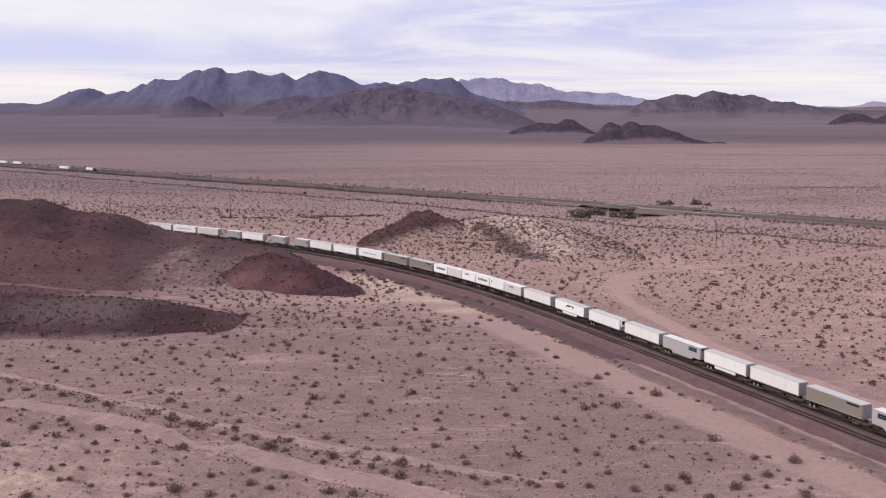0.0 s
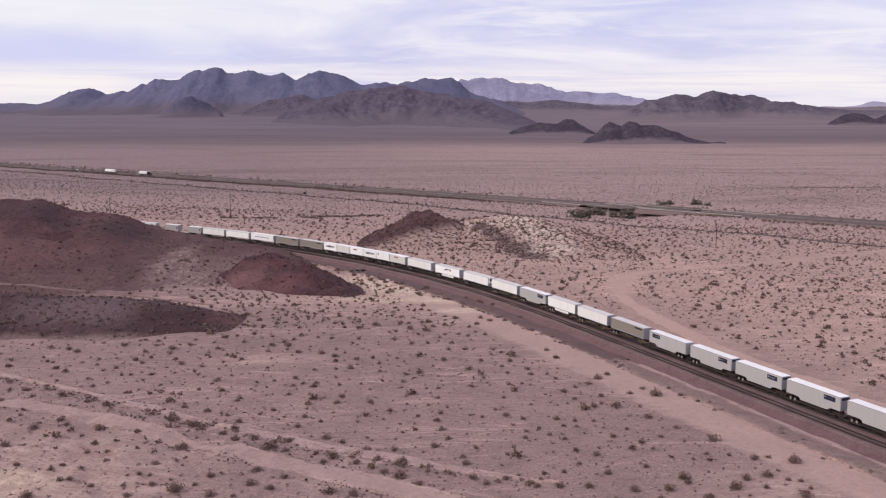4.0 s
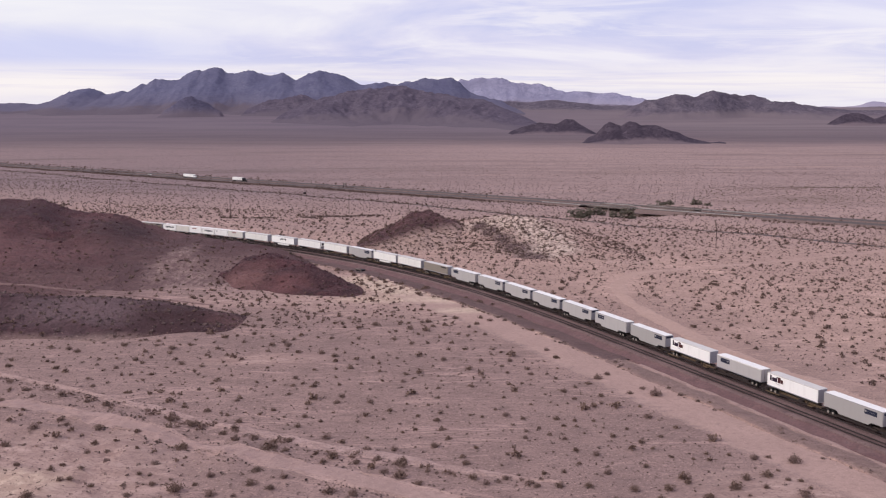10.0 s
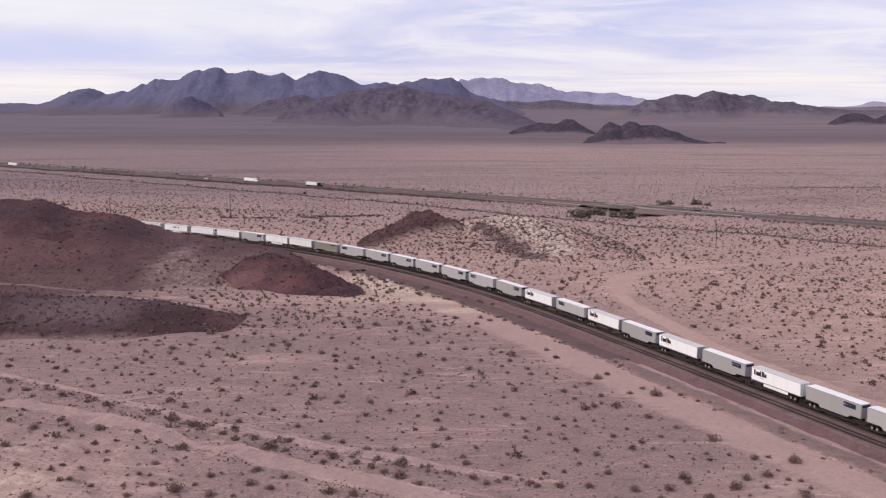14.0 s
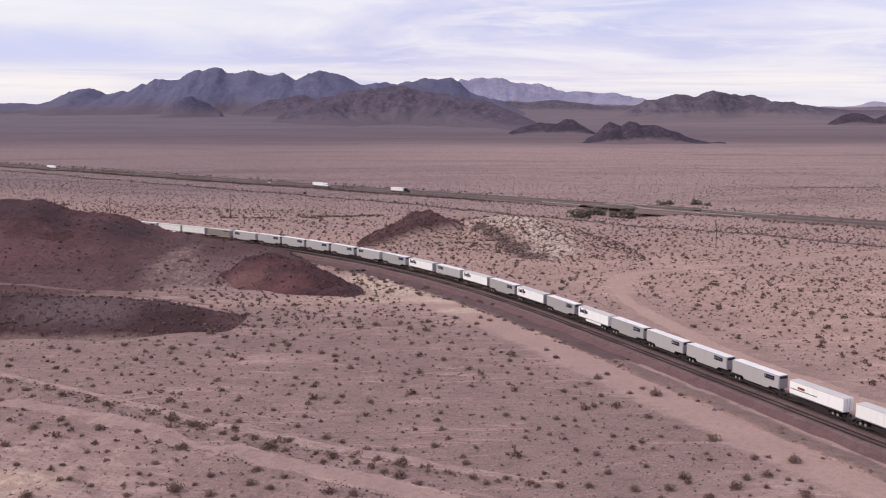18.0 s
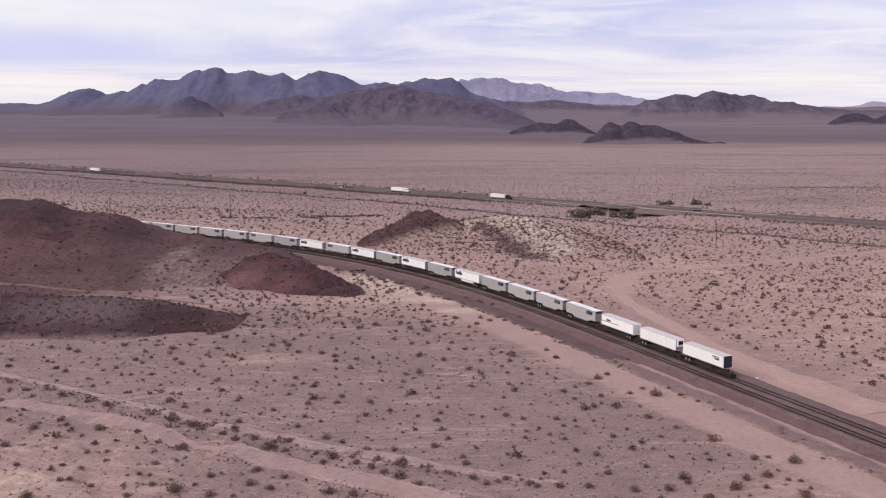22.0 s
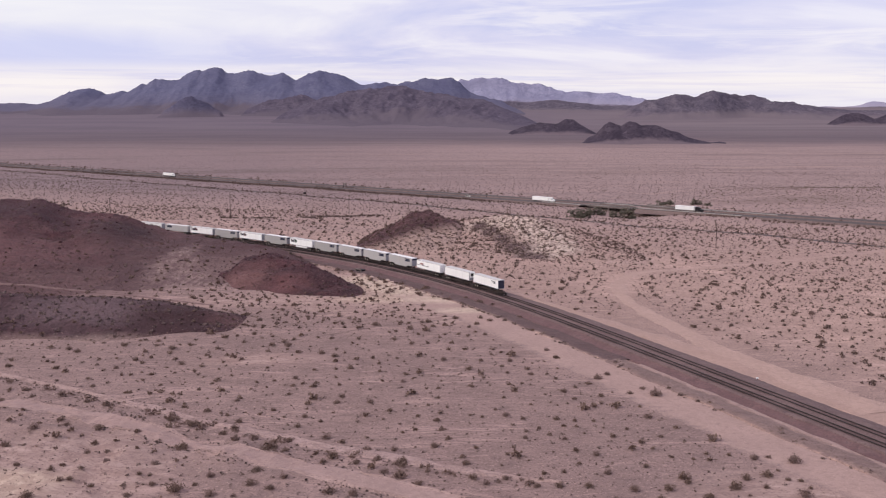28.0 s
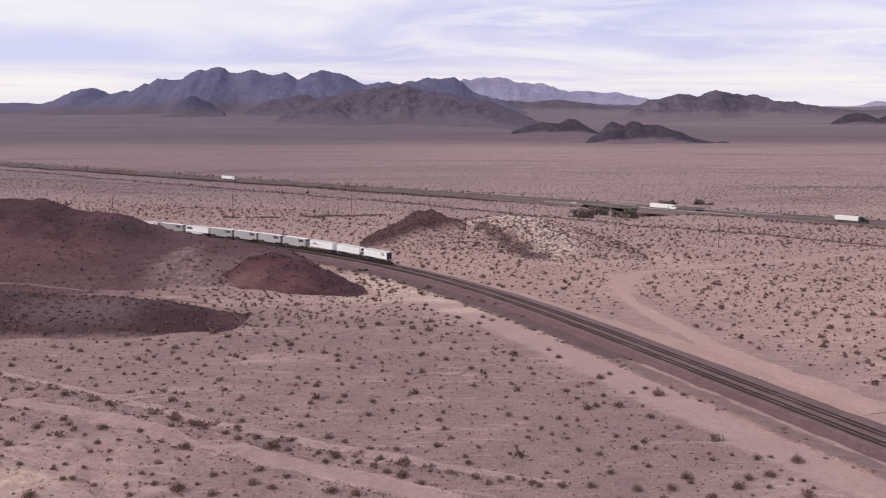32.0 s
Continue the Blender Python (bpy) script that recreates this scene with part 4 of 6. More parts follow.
def smooth_line(points, step=2.0):
    p = np.array(points, float)
    for _ in range(3):
        q = np.empty((2 * len(p) - 2, 2))
        q[0::2], q[1::2] = 0.75 * p[:-1] + 0.25 * p[1:], 0.25 * p[:-1] + 0.75 * p[1:]
        p = np.vstack([p[:1], q, p[-1:]])
    d = np.concatenate([[0], np.cumsum(np.hypot(*np.diff(p, axis=0).T))])
    s = np.arange(0, d[-1], step)
    return np.stack([np.interp(s, d, p[:, 0]), np.interp(s, d, p[:, 1])], -1)


def build_road(name, points, widths, material, label, lift=0.10, crown=0.03, category="road", seed=1, step=1.0):
    """A strip of its own thickness that lies on the land."""
    c = smooth_line(points, step)
    t = np.gradient(c, axis=0)
    t /= np.linalg.norm(t, axis=1)[:, None]
    nrm = np.stack([-t[:, 1], t[:, 0]], -1)
    wd = np.interp(np.linspace(0, 1, len(c)), np.linspace(0, 1, len(widths)), widths)
    rag = [1 + 0.24 * fractal(np.arange(len(c)) * step, np.zeros(len(c)), 9, 5, seed + 30 * e, False, 0.6) for e in (0, 1)]
    rows = []
    across = ((-0.72, -0.5, 1), (-0.62, lift * 0.5, 1), (-0.5, lift, 0.16), (-0.34, lift + crown, 0.12), (-0.22, lift + crown * 0.6, 0.0), (0, lift + crown * 1.4, 0.25),
              (0.22, lift + crown * 0.6, 0.0), (0.34, lift + crown, 0.12), (0.5, lift, 0.16), (0.62, lift * 0.5, 1), (0.72, -0.5, 1))
    for k, dz, _ in across:
        q = c + nrm * (wd * k * (rag[0] if k < 0 else rag[1]))[:, None]
        rows.append(np.column_stack([q, surface(q[:, 0], q[:, 1]) + dz]))
    v = np.stack(rows, 1)
    ob = mesh_object(name, v.reshape(-1, 3).tolist(), grid_faces(len(across), len(c)).tolist(), material, smooth=False)
    set_edge(ob, np.tile([e for _, _, e in across], len(c)))
    tagged(ob, label, category, kind="structure")
    return c, float(np.max(wd))


ROADS = []
ROADS.append(build_road("road_dirt", ((-170, 239), (-110, 218), (-92.8, 212), (-79, 207), (-65, 199.5), (-51.6, 190), (-39.3, 182), (-28, 175.5), (-17.6, 169.5), (-7.8, 165), (1.4, 158), (14, 148)), (4.5, 4.4, 4.7, 4.6), TRACK_DIRT, "sandy dirt track across the desert floor"))
ROADS.append(build_road("berm", ((-140, 258), (-103, 236), (-92.5, 229.5), (-81, 222.5), (-74, 218.5)), (2.0, 2.8, 2.4, 1.8), BERM_DIRT, "low pale berm of loose sand beside the dirt track", 0.02, 0.20, "berm", 5))
ROADS.append(build_road("berm", ((-75, 219), (-68, 214), (-55.7, 206), (-46, 199)), (2.0, 3.2, 2.6), BERM_DIRT, "low pale berm of loose sand beside the dirt track", 0.02, 0.20, "berm", 6))
ROADS.append(build_road("berm", ((-47, 200), (-42.4, 197), (-30.4, 191), (-19, 183), (-8.5, 179), (1.6, 173.5), (20, 166)), (0.8, 3.8, 3.2, 3.6, 2.8, 0.8), BERM_DIRT, "low pale berm of loose sand beside the dirt track", 0.02, 0.16, "berm", 8))
ROADS.append(build_road("road_dirt", ((88, 205), (80.4, 227), (75, 247.5), (68, 263.5), (64.5, 285), (60.3, 308.5), (57.6, 326), (58.3, 345.5), (62.4, 365), (70.5, 383.5), (80, 394), (105.5, 413.5), (136.6, 441), (173.2, 475.5), (221.7, 517.5), (279.3, 558.5)), (8, 5.4, 3.9, 3.6, 2.4, 1.7, 1.5, 1.5), BEND_DIRT, "sandy track that bends away from the railway"))
ROADS.append(build_road("old_road", ((-720, 1420), (-383, 1116), (-166.6, 920), (-61, 838), (26, 735), (79, 673), (127, 635), (170, 606), (233, 544), (330, 450)), (7, 7, 6, 6), OLD_DIRT, "narrow grey old road beside the highway", 0.12, 0.05, "road", 7, 6.0))
ROADS.append(build_road("road_dirt", ((-330, 520), (-200, 536), (-161, 544), (-104, 572), (-29, 635), (20, 670)), (4, 4, 4), ROAD_DIRT, "pale dirt track on the lower flat", 0.12, 0.05, "road", 9, 3.0))
ROADS.append(build_road("road_dirt", ((-240, 352), (-190, 350), (-146, 345), (-120, 340), (-104, 335), (-88, 327), (-70, 318)), (2.2, 2.0, 1.6, 1.0), TRAIL_DIRT, "narrow dirt track at the foot of the hill", 0.10, 0.03, "road", 13, 1.5))
ROADS.append(build_road("wheel_track", ((-41, 270), (-29, 278), (-12, 289), (4, 297), (14, 303)), (0.5, 0.6, 0.5), RUT_DIRT, "faint old wheel track over the sand", 0.03, 0.0, "track", 21, 0.7))


def build_windrow(a, b, side, width, seed):
    """A low broken lip of graded sand along one edge of the dirt track."""
    c, _ = ROADS[0]
    part_of = c[int(a * len(c)):int(b * len(c))]
    t = np.gradient(part_of, axis=0)
    t /= np.linalg.norm(t, axis=1)[:, None]
    q = part_of + np.stack([-t[:, 1], t[:, 0]], -1) * side
    build_road("windrow", q[::6].tolist(), (0.3, width, width * 0.8, width, 0.3), BERM_DIRT, "low pale lip of graded sand beside the dirt track", 0.03, 0.13, "berm", seed, 0.8)


for a, b, side, width, seed in ((0.30, 0.43, -2.7, 1.1, 31), (0.47, 0.60, -2.8, 1.2, 32), (0.62, 0.72, -2.6, 0.9, 33), (0.76, 0.93, -2.7, 1.1, 34),
                                (0.33, 0.52, 2.7, 0.9, 35), (0.55, 0.66, 2.7, 1.2, 36), (0.69, 0.80, 2.7, 1.0, 37), (0.83, 0.97, 2.7, 1.1, 38)):
    build_windrow(a, b, side, width, seed)


def highway_at(x, far=0.0):
    """Centre of a carriageway at x: y and z."""
    y = 920 + far - 0.86 * x
    return y, -24.9 + 0.012 * x + 1.3


def build_highway():
    xs = np.sort(np.concatenate([np.arange(-1600, 620, 20.0), (112, 150, 152, 196)]))
    for far, name in ((0.0, "road_highway"), (24.0, "road_highway")):
        rows = []
        nx, ny = 0.652, 0.758
        for o, dz in ((-14, -2.2), (-6.5, -0.35), (-5.6, 0), (5.6, 0), (6.5, -0.35), (14, -2.2)):
            y, z = highway_at(xs, far)
            rows.append(np.stack([xs + nx * o, y + ny * o, z + dz], -1))
        v = np.stack(rows, 1)
        top = mesh_object(name, v[:, 2:4].reshape(-1, 3).tolist(), grid_faces(2, len(xs)).tolist(), ASPHALT)
        tagged(top, "grey asphalt highway carriageway on a low bank", "road", "two carriageways", "structure")
        gap = (112, 150) if far == 0.0 else (152, 196)
        for pick in (xs <= gap[0], xs >= gap[1]):
            for a, b in ((0, 3), (3, 6)):
                mesh_object("bank", v[pick, a:b].reshape(-1, 3).tolist(), grid_faces(b - a, int(pick.sum())).tolist(), BANK, top)


build_highway()

# ---- the train ----
SPEED = 17.976
TAIL = -351.6    # where the last trailer's end stands on the line at the start
JOINTS = (0.0, 18.2, 35.6, 54.3, 71.7, 87.8, 104.2, 120.3, 136.8, 154.3, 170.7, 187.4, 203.6, 220.9, 238.5, 255.3, 272.3, 289.2, 305.6, 321.8, 338.0, 355.0, 372.6,
          388.8, 404.7, 420.9, 437.8, 455.6, 473.1, 491.2, 501.3, 510.1, 518.7, 527.4, 536.1, 544.8, 561.4, 577.6, 594.5, 611.1, 626.6, 641.8, 656.8, 672.2, 687.1, 702.2, 718.6, 734.6)
FLOOR, TOP, HALF = 1.84, 4.60, 1.23


def add_wheel(parent, name, x, y, z, r, wd, hub=True):
    o = part(name, wheels((x, y, z, r, wd)), RUBBER if hub else WHEEL_STEEL, parent)
    if hub:
        s = 1 if y > 0 else -1
        part("rim", wheels((x, y + s * (wd / 2 + 0.01), z, r * 0.55, 0.03)), HUB, o, "pale steel rim")
    return o


def mark_boxes(parent, name, specs, material, label):
    """Painted marks on the side: x, z, length, height."""
    return part(name, boxes(*[(x, HALF + 0.004, z, l, 0.008, h) for x, z, l, h in specs]), material, parent, label)


def build_trailer(length, kind, paint, roof, tandem, mark, label):
    """A road trailer; tandem is +1 where its wheels stand at the leading end."""
    top = tagged(new("semi_trailer"), label, "trailer", "trailers riding on the train")
    a = length / 2
    t = tandem
    if kind == "drop":
        pts = [(-a * t, TOP), (a * t, TOP), (a * t, FLOOR), ((a - 3.3) * t, FLOOR), ((a - 3.7) * t, FLOOR - 0.18), ((a - 4.0) * t, FLOOR - 0.55),
               ((3.4 - a) * t, FLOOR - 0.55), ((2.8 - a) * t, FLOOR - 0.1), ((2.6 - a) * t, FLOOR), (-a * t, FLOOR)]
    else:
        pts = [(-a, TOP), (a, TOP), (a, FLOOR), (-a, FLOOR)]
    bm = side_profile(pts, -HALF, HALF)
    bmesh.ops.bevel(bm, geom=[e for e in bm.edges if abs(e.verts[0].co.x - e.verts[1].co.x) < 0.01 and abs(e.verts[0].co.y - e.verts[1].co.y) < 0.01], offset=0.09, segments=2, affect="EDGES")
    part("body", bm, paint, top)
    part("roof", boxes((0, 0, TOP + 0.015, length - 0.16, 2 * HALF - 0.14, 0.05), bevel=0.02), roof, top, "dusty pale roof sheet")
    for y in (-HALF, HALF):
        part("top_rail", boxes((0, y, TOP - 0.06, length - 0.1, 0.03, 0.12)), DOORS if kind == "drop" else roof, top)
        if kind != "drop":
            part("bottom_rail", boxes((0, y, FLOOR + 0.08, length - 0.2, 0.03, 0.16)), DOORS, top)
    nose, back = -a * t, a * t
    # end panels are darker than the walls: the end's shade is in their colour
    part("nose_panel", boxes((nose - 0.02 * t, 0, (TOP + FLOOR) / 2, 0.05, 2 * HALF - 0.2, TOP - FLOOR - 0.1), bevel=0.015),
         NAVY if mark == "tail" else DOORS, top, "dark blue end panel" if mark == "tail" else "grey end panel with its shade in the colour")
    for y in (-0.62, 0.62):
        door = part("rear_door", boxes((back + 0.02 * t, y, (TOP + FLOOR) / 2, 0.05, 1.2, TOP - FLOOR - 0.16), bevel=0.01), paint, top)
        part("lock_bar", boxes((back + 0.06 * t, y * 0.6, (TOP + FLOOR) / 2, 0.03, 0.03, TOP - FLOOR - 0.3)), STEEL, door)
    part("bumper", boxes((back - 0.05 * t, 0, 0.95, 0.1, 2.2, 0.12), (back - 0.05 * t, -0.6, 1.3, 0.08, 0.08, 0.8), (back - 0.05 * t, 0.6, 1.3, 0.08, 0.08, 0.8)), STEEL, top)
    part("underframe", boxes((0, -0.45, FLOOR - 0.12, length - 0.6, 0.12, 0.2), (0, 0.45, FLOOR - 0.12, length - 0.6, 0.12, 0.2),
                             ((a - 2.0) * t, 0, FLOOR - 0.32, 2.6, 1.1, 0.25)), STEEL, top)
    for x in ((a - 1.35) * t, (a - 2.6) * t):
        for y in (-1.0, 1.0):
            add_wheel(top, "wheel", x, y, 1.02, 0.5, 0.5)
    for y in (-0.85, 0.85):
        part("landing_leg", boxes(((3.0 - a) * t, y, 1.15, 0.16, 0.16, 1.1), ((3.0 - a) * t, y, 0.6, 0.3, 0.3, 0.06)), STEEL, top)
    z0 = (TOP + FLOOR) / 2
    if mark == "end_sign":
        mark_boxes(top, "side_sign", [((2.9 - a) * t, z0 + 0.50, 3.1, 0.95)], BLUE, "dark blue sign near the nose")
        mark_boxes(top, "sign_text", [((3.0 - a) * t, z0 + 0.52, 2.0, 0.12)], GREY_W, "pale bar of unreadable lettering")
        top.children[-1].location.y = 0.006
        glyph = mark_boxes(top, "sign_glyph", [((3.9 - a) * t if t < 0 else 4.1 - a, z0 + 0.55, 0.24, 0.32)], GREY_W, "small pale emblem")
        glyph.location.y = 0.006
        part("end_sign", boxes((nose - 0.055 * t, 0, z0 + 0.95, 0.02, 1.9, 0.5)), BLUE, top, "dark sign on the end")
    elif mark in ("logo_orange", "logo_green"):
        x0 = a - 0.75
        mark_boxes(top, "logo_dark", [(x0 - 0.3, z0 + 0.46, 0.50, 1.2), (x0 - 1.35, z0 + 0.28, 1.3, 0.84), (x0 - 2.15, z0 + 0.46, 0.30, 1.2)], PURPLE, "dark purple logo bars")
        mark_boxes(top, "logo_bright", [(x0 - 2.85, z0 + 0.46, 0.80, 1.2), (x0 - 3.65, z0 + 0.28, 0.70, 0.80)], GREEN if mark == "logo_green" else ORANGE, "bright logo bars")
        mark_boxes(top, "small_text", [(x0 - 2.6, z0 - 0.45, 1.3, 0.1)], DOORS, "faint line of unreadable lettering")
    elif mark == "tail":
        mark_boxes(top, "logo_dark", [(2.9 - a, z0 + 0.75, 2.4, 0.16), (2.6 - a, z0 + 0.5, 2.2, 0.16), (2.3 - a, z0 + 0.2, 1.6, 0.3)], BLACK, "dark logo bars near the end")
    elif mark == "stripe":
        mark_boxes(top, "stripe", [(a - length * 0.26 - 0.2, z0 - 0.2, length * 0.5, 0.16)], BLACK, "thin dark stripe along the side")
        mark_boxes(top, "logo", [(a - 3.4, z0 + 0.28, 2.0, 0.5)], RED, "orange logo patch")
    elif mark == "animal":
        mark_boxes(top, "logo_dark", [(-0.6, z0 + 0.55, 3.6, 0.24), (0.6, z0 + 0.3, 1.6, 0.3), (-1.9, z0 + 0.2, 0.5, 0.5), (1.6, z0 + 0.05, 0.3, 0.5)], BLACK, "dark grey running logo shape")
    elif mark == "letters":
        mark_boxes(top, "lettering", [(-a + 1.6 + i * 0.78, z0 + 0.25, 0.56, 0.72) for i in range(int((length - 2.4) / 0.78))], BLACK, "row of dark block shapes")
    elif mark == "red_mark":
        mark_boxes(top, "mark", [(0.8, z0 + 0.65, 2.6, 0.35)], RED, "red painted mark")
    elif mark == "dots":
        mark_boxes(top, "mark", [(a - 1.3, z0 + 0.7, 0.8, 0.25), (a - 1.3, z0 + 0.3, 0.5, 0.3)], BLUE, "small dark marks")
    elif mark == "band":
        mark_boxes(top, "band", [(0.3, z0 + 0.1, length * 0.62, 0.3)], DOORS, "dark band along the side")
    elif mark == "dark_corner":
        mark_boxes(top, "mark", [(2.4 - a, z0 + 0.85, 3.2, 0.4)], BLACK, "dark mark high on the side")
    elif mark == "short":
        mark_boxes(top, "window_mark", [(0.9 - a, z0 + 0.2, 0.5, 0.9)], BLACK, "small dark mark near the end")
    if kind == "skirt":
        part("side_skirt", boxes((-0.2, HALF - 0.05, FLOOR - 0.33, length * 0.5, 0.05, 0.62), (-0.2, -HALF + 0.05, FLOOR - 0.33, length * 0.5, 0.05, 0.62), bevel=0.02), paint, top, "low side skirt")
    if kind == "reefer":
        unit = part("cooling_unit", boxes((nose - 0.24 * t, 0, z0 + 0.45, 0.42, 1.9, 1.7), bevel=0.06), WHITE, top, "cooling unit on the nose")
        part("grille", boxes((nose - 0.46 * t, 0.1, z0 + 0.6, 0.03, 1.3, 0.9)), BLACK, unit)
    return top


def build_flatcar(length, paint, last):
    """A spine car: centre sill, wheel pans, hitch and a bogie at its leading end."""
    top = tagged(new("spine_car"), "dusty dark steel spine car with bogies on the rails", "rail car", "spine cars of the train")
    a = length / 2
    part("centre_sill", boxes((0, 0, 0.82, length - 0.35, 0.62, 0.46), (0, 0, 0.60, length - 3.6, 0.42, 0.22), bevel=0.03), paint, top)
    part("wheel_pan", boxes((a - 2.6, 0, 0.50, 4.2, 2.5, 0.08), (a - 2.6, -1.27, 0.6, 4.2, 0.06, 0.24), (a - 2.6, 1.27, 0.6, 4.2, 0.06, 0.24)), paint, top)
    part("platform", boxes((3.0 - a, 0, 0.66, 1.7, 2.3, 0.1), (3.0 - a, 1.18, 0.72, 1.7, 0.05, 0.3)), paint, top)
    part("hitch", side_profile([(1.0 - a, 1.0), (2.1 - a, 1.0), (1.7 - a, FLOOR - 0.25), (1.2 - a, FLOOR - 0.25)], -0.3, 0.3), STEEL, top)
    # dark sills added to deepen the dark band under the trailer
    for y in (-1.2, 1.2):
        part("side_sill", boxes((0.4, y, 0.80, length * 0.62, 0.1, 0.42), bevel=0.02), STEEL, top)
        part("brake_pipe", boxes((0, y * 0.55, 0.50, length - 1.5, 0.1, 0.12)), STEEL, top)
    part("end_platform", boxes((a - 0.3, 0, 1.12, 0.5, 2.5, 0.1), (a - 0.3, 1.1, 0.9, 0.1, 0.1, 0.5), (a - 0.3, -1.1, 0.9, 0.1, 0.1, 0.5)), STEEL, top)
    part("equipment_box", boxes((-a * 0.3, 0.75, 0.86, 1.1, 0.7, 0.6), bevel=0.03), STEEL, top)
    for cx in ((a, -a + 1.0) if last else (a,)):
        bogie = part("bogie", boxes((cx, 0, 0.5, 0.4, 2.0, 0.3), (cx, 1.0, 0.5, 2.4, 0.16, 0.3), (cx, -1.0, 0.5, 2.4, 0.16, 0.3), bevel=0.03), STEEL, top)
        for x in (cx - 0.88, cx + 0.88):
            for y in (-0.75, 0.75):
                add_wheel(bogie, "wheel", x, y, 0.42, 0.42, 0.13, False)
            part("axle", wheels((x, 0, 0.42, 0.08, 1.5), seg=8), STEEL, bogie)
    if last:
        part("coupler", boxes((-a - 0.2, 0, 0.8, 0.6, 0.3, 0.3), bevel=0.04), STEEL, top)
        part("marker_box", boxes((-a - 0.1, 0, 1.25, 0.25, 0.35, 0.45), bevel=0.03), BLACK, top)
    return top


GW = ("drop", GREY_W, ROOF_W, 1, "end_sign", "pale grey drop-frame trailer with dark blue sign")
G = ("drop", GREY, ROOF_W, 1, "end_sign", "light grey drop-frame trailer with dark blue sign")
GF = ("drop", GREY_W, ROOF_W, -1, "end_sign", "light grey drop-frame trailer, wheels at its trailing end")
GP = ("plain", GREY_W, ROOF_W, -1, "end_sign", "light grey box trailer with dark blue sign")
FO = ("plain", WHITE, ROOF, 1, "logo_orange", "white trailer with purple and orange logo")
FG = ("skirt", WHITE, ROOF, -1, "logo_green", "white trailer with purple and green logo")
W = ("plain", WARM_WHITE, ROOF, 1, "", "plain white box trailer on a rail car")
WS = ("skirt", WARM_WHITE, ROOF, 1, "", "plain white box trailer with side skirt")
K = ("plain", KHAKI, ROOF, 1, "dark_corner", "dull khaki box trailer on a rail car")
TW = ("plain", GREY, ROOF_W, 1, "short", "short grey trailer with a white roof")
CONSIST = [
    ("plain", WHITE, ROOF, 1, "tail", "white last trailer with dark blue end"), ("reefer", WHITE, ROOF, 1, "", "white refrigerated trailer with nose unit"),
    ("plain", WHITE, ROOF, -1, "stripe", "white trailer with dark stripe and red logo"), GW, GW, GW, G, FG, G, FO, G, FO, GP, FO, G, GF, GW, GW, GW, GW, GF, K, W, WS, GW, W,
    ("reefer", WHITE, ROOF, 1, "", "white refrigerated trailer with nose unit"), ("skirt", WHITE, ROOF, 1, "animal", "white trailer with dark running logo and skirt"), W,
    ("plain", OFFWHITE, ROOF_W, 1, "red_mark", "short cream trailer with red mark"), ("plain", WHITE, ROOF_W, 1, "dots", "short white trailer with small dark marks"),
    ("plain", WHITE, ROOF_W, 1, "letters", "short white trailer with dark block lettering"), ("plain", WHITE, ROOF_W, 1, "red_mark", "short white trailer with red mark"),
    ("plain", OFFWHITE, ROOF_W, 1, "", "short plain cream trailer"), ("plain", WHITE, ROOF_W, 1, "letters", "short white trailer with dark block lettering"),
    K, K, ("plain", WHITE, ROOF_W, 1, "band", "white trailer with dark band"), W, W, TW, TW, W, TW,
    ("plain", OFFWHITE, ROOF_W, 1, "", "plain cream box trailer on a rail car"), ("plain", WHITE, ROOF_W, 1, "band", "white trailer with dark band"), W]

TRAIN = []   # thing, distance of its middle ahead of the tail
for i, spec in enumerate(CONSIST):
    a, b = JOINTS[i], JOINTS[i + 1]
    full = b - a - 0.4 if b - a < 11 else min(14.9, b - a - 1.5)
    short = spec[4] == "short"
    TRAIN.append((build_trailer(full * (0.64 if short else 1.0), *spec), (a + b) / 2 - (0.18 * full if short else 0)))
    TRAIN.append((build_flatcar(b - a, CAR_TAN if i in (21, 22, 23, 24, 25, 11, 13) else CAR_BROWN, i == 0), (a + b) / 2))

# ---- highway traffic ----


def build_truck(paint, label):
    top = tagged(new("semi_truck"), label, "truck", "highway traffic")
    part("trailer_box", boxes((-4.2, 0, 2.65, 15.6, 2.6, 2.9), bevel=0.06), WHITE, top)
    part("trailer_roof", boxes((-4.2, 0, 4.12, 15.4, 2.4, 0.05)), ROOF_W, top)
    part("trailer_frame", boxes((-4.2, 0, 1.1, 15.0, 1.0, 0.25), (6.5, 0, 0.95, 7.0, 0.9, 0.3)), STEEL, top)
    cab = part("cab", side_profile([(4.3, 1.0), (8.0, 1.0), (8.0, 2.3), (7.3, 3.5), (6.4, 3.95), (4.3, 3.95)], -1.2, 1.2), paint, top)
    part("windscreen", boxes((7.72, 0, 2.85, 0.12, 2.1, 0.9)), GLASS_DARK, cab)
    part("side_window", boxes((6.9, 0, 2.75, 0.8, 2.43, 0.7)), GLASS_DARK, cab)
    part("hood", boxes((8.9, 0, 1.65, 1.9, 2.0, 1.3), bevel=0.15), paint, top)
    part("grille", boxes((9.87, 0, 1.6, 0.06, 1.3, 1.0)), STEEL, top)
    part("fuel_tank", wheels((5.6, 0, 0.95, 0.35, 2.4)), HUB, top)
    for x in (-10.6, -9.3, 3.6, 4.9, 8.9):
        for y in (-1.02, 1.02):
            add_wheel(top, "wheel", x, y, 0.5, 0.5, 0.45)
    return top


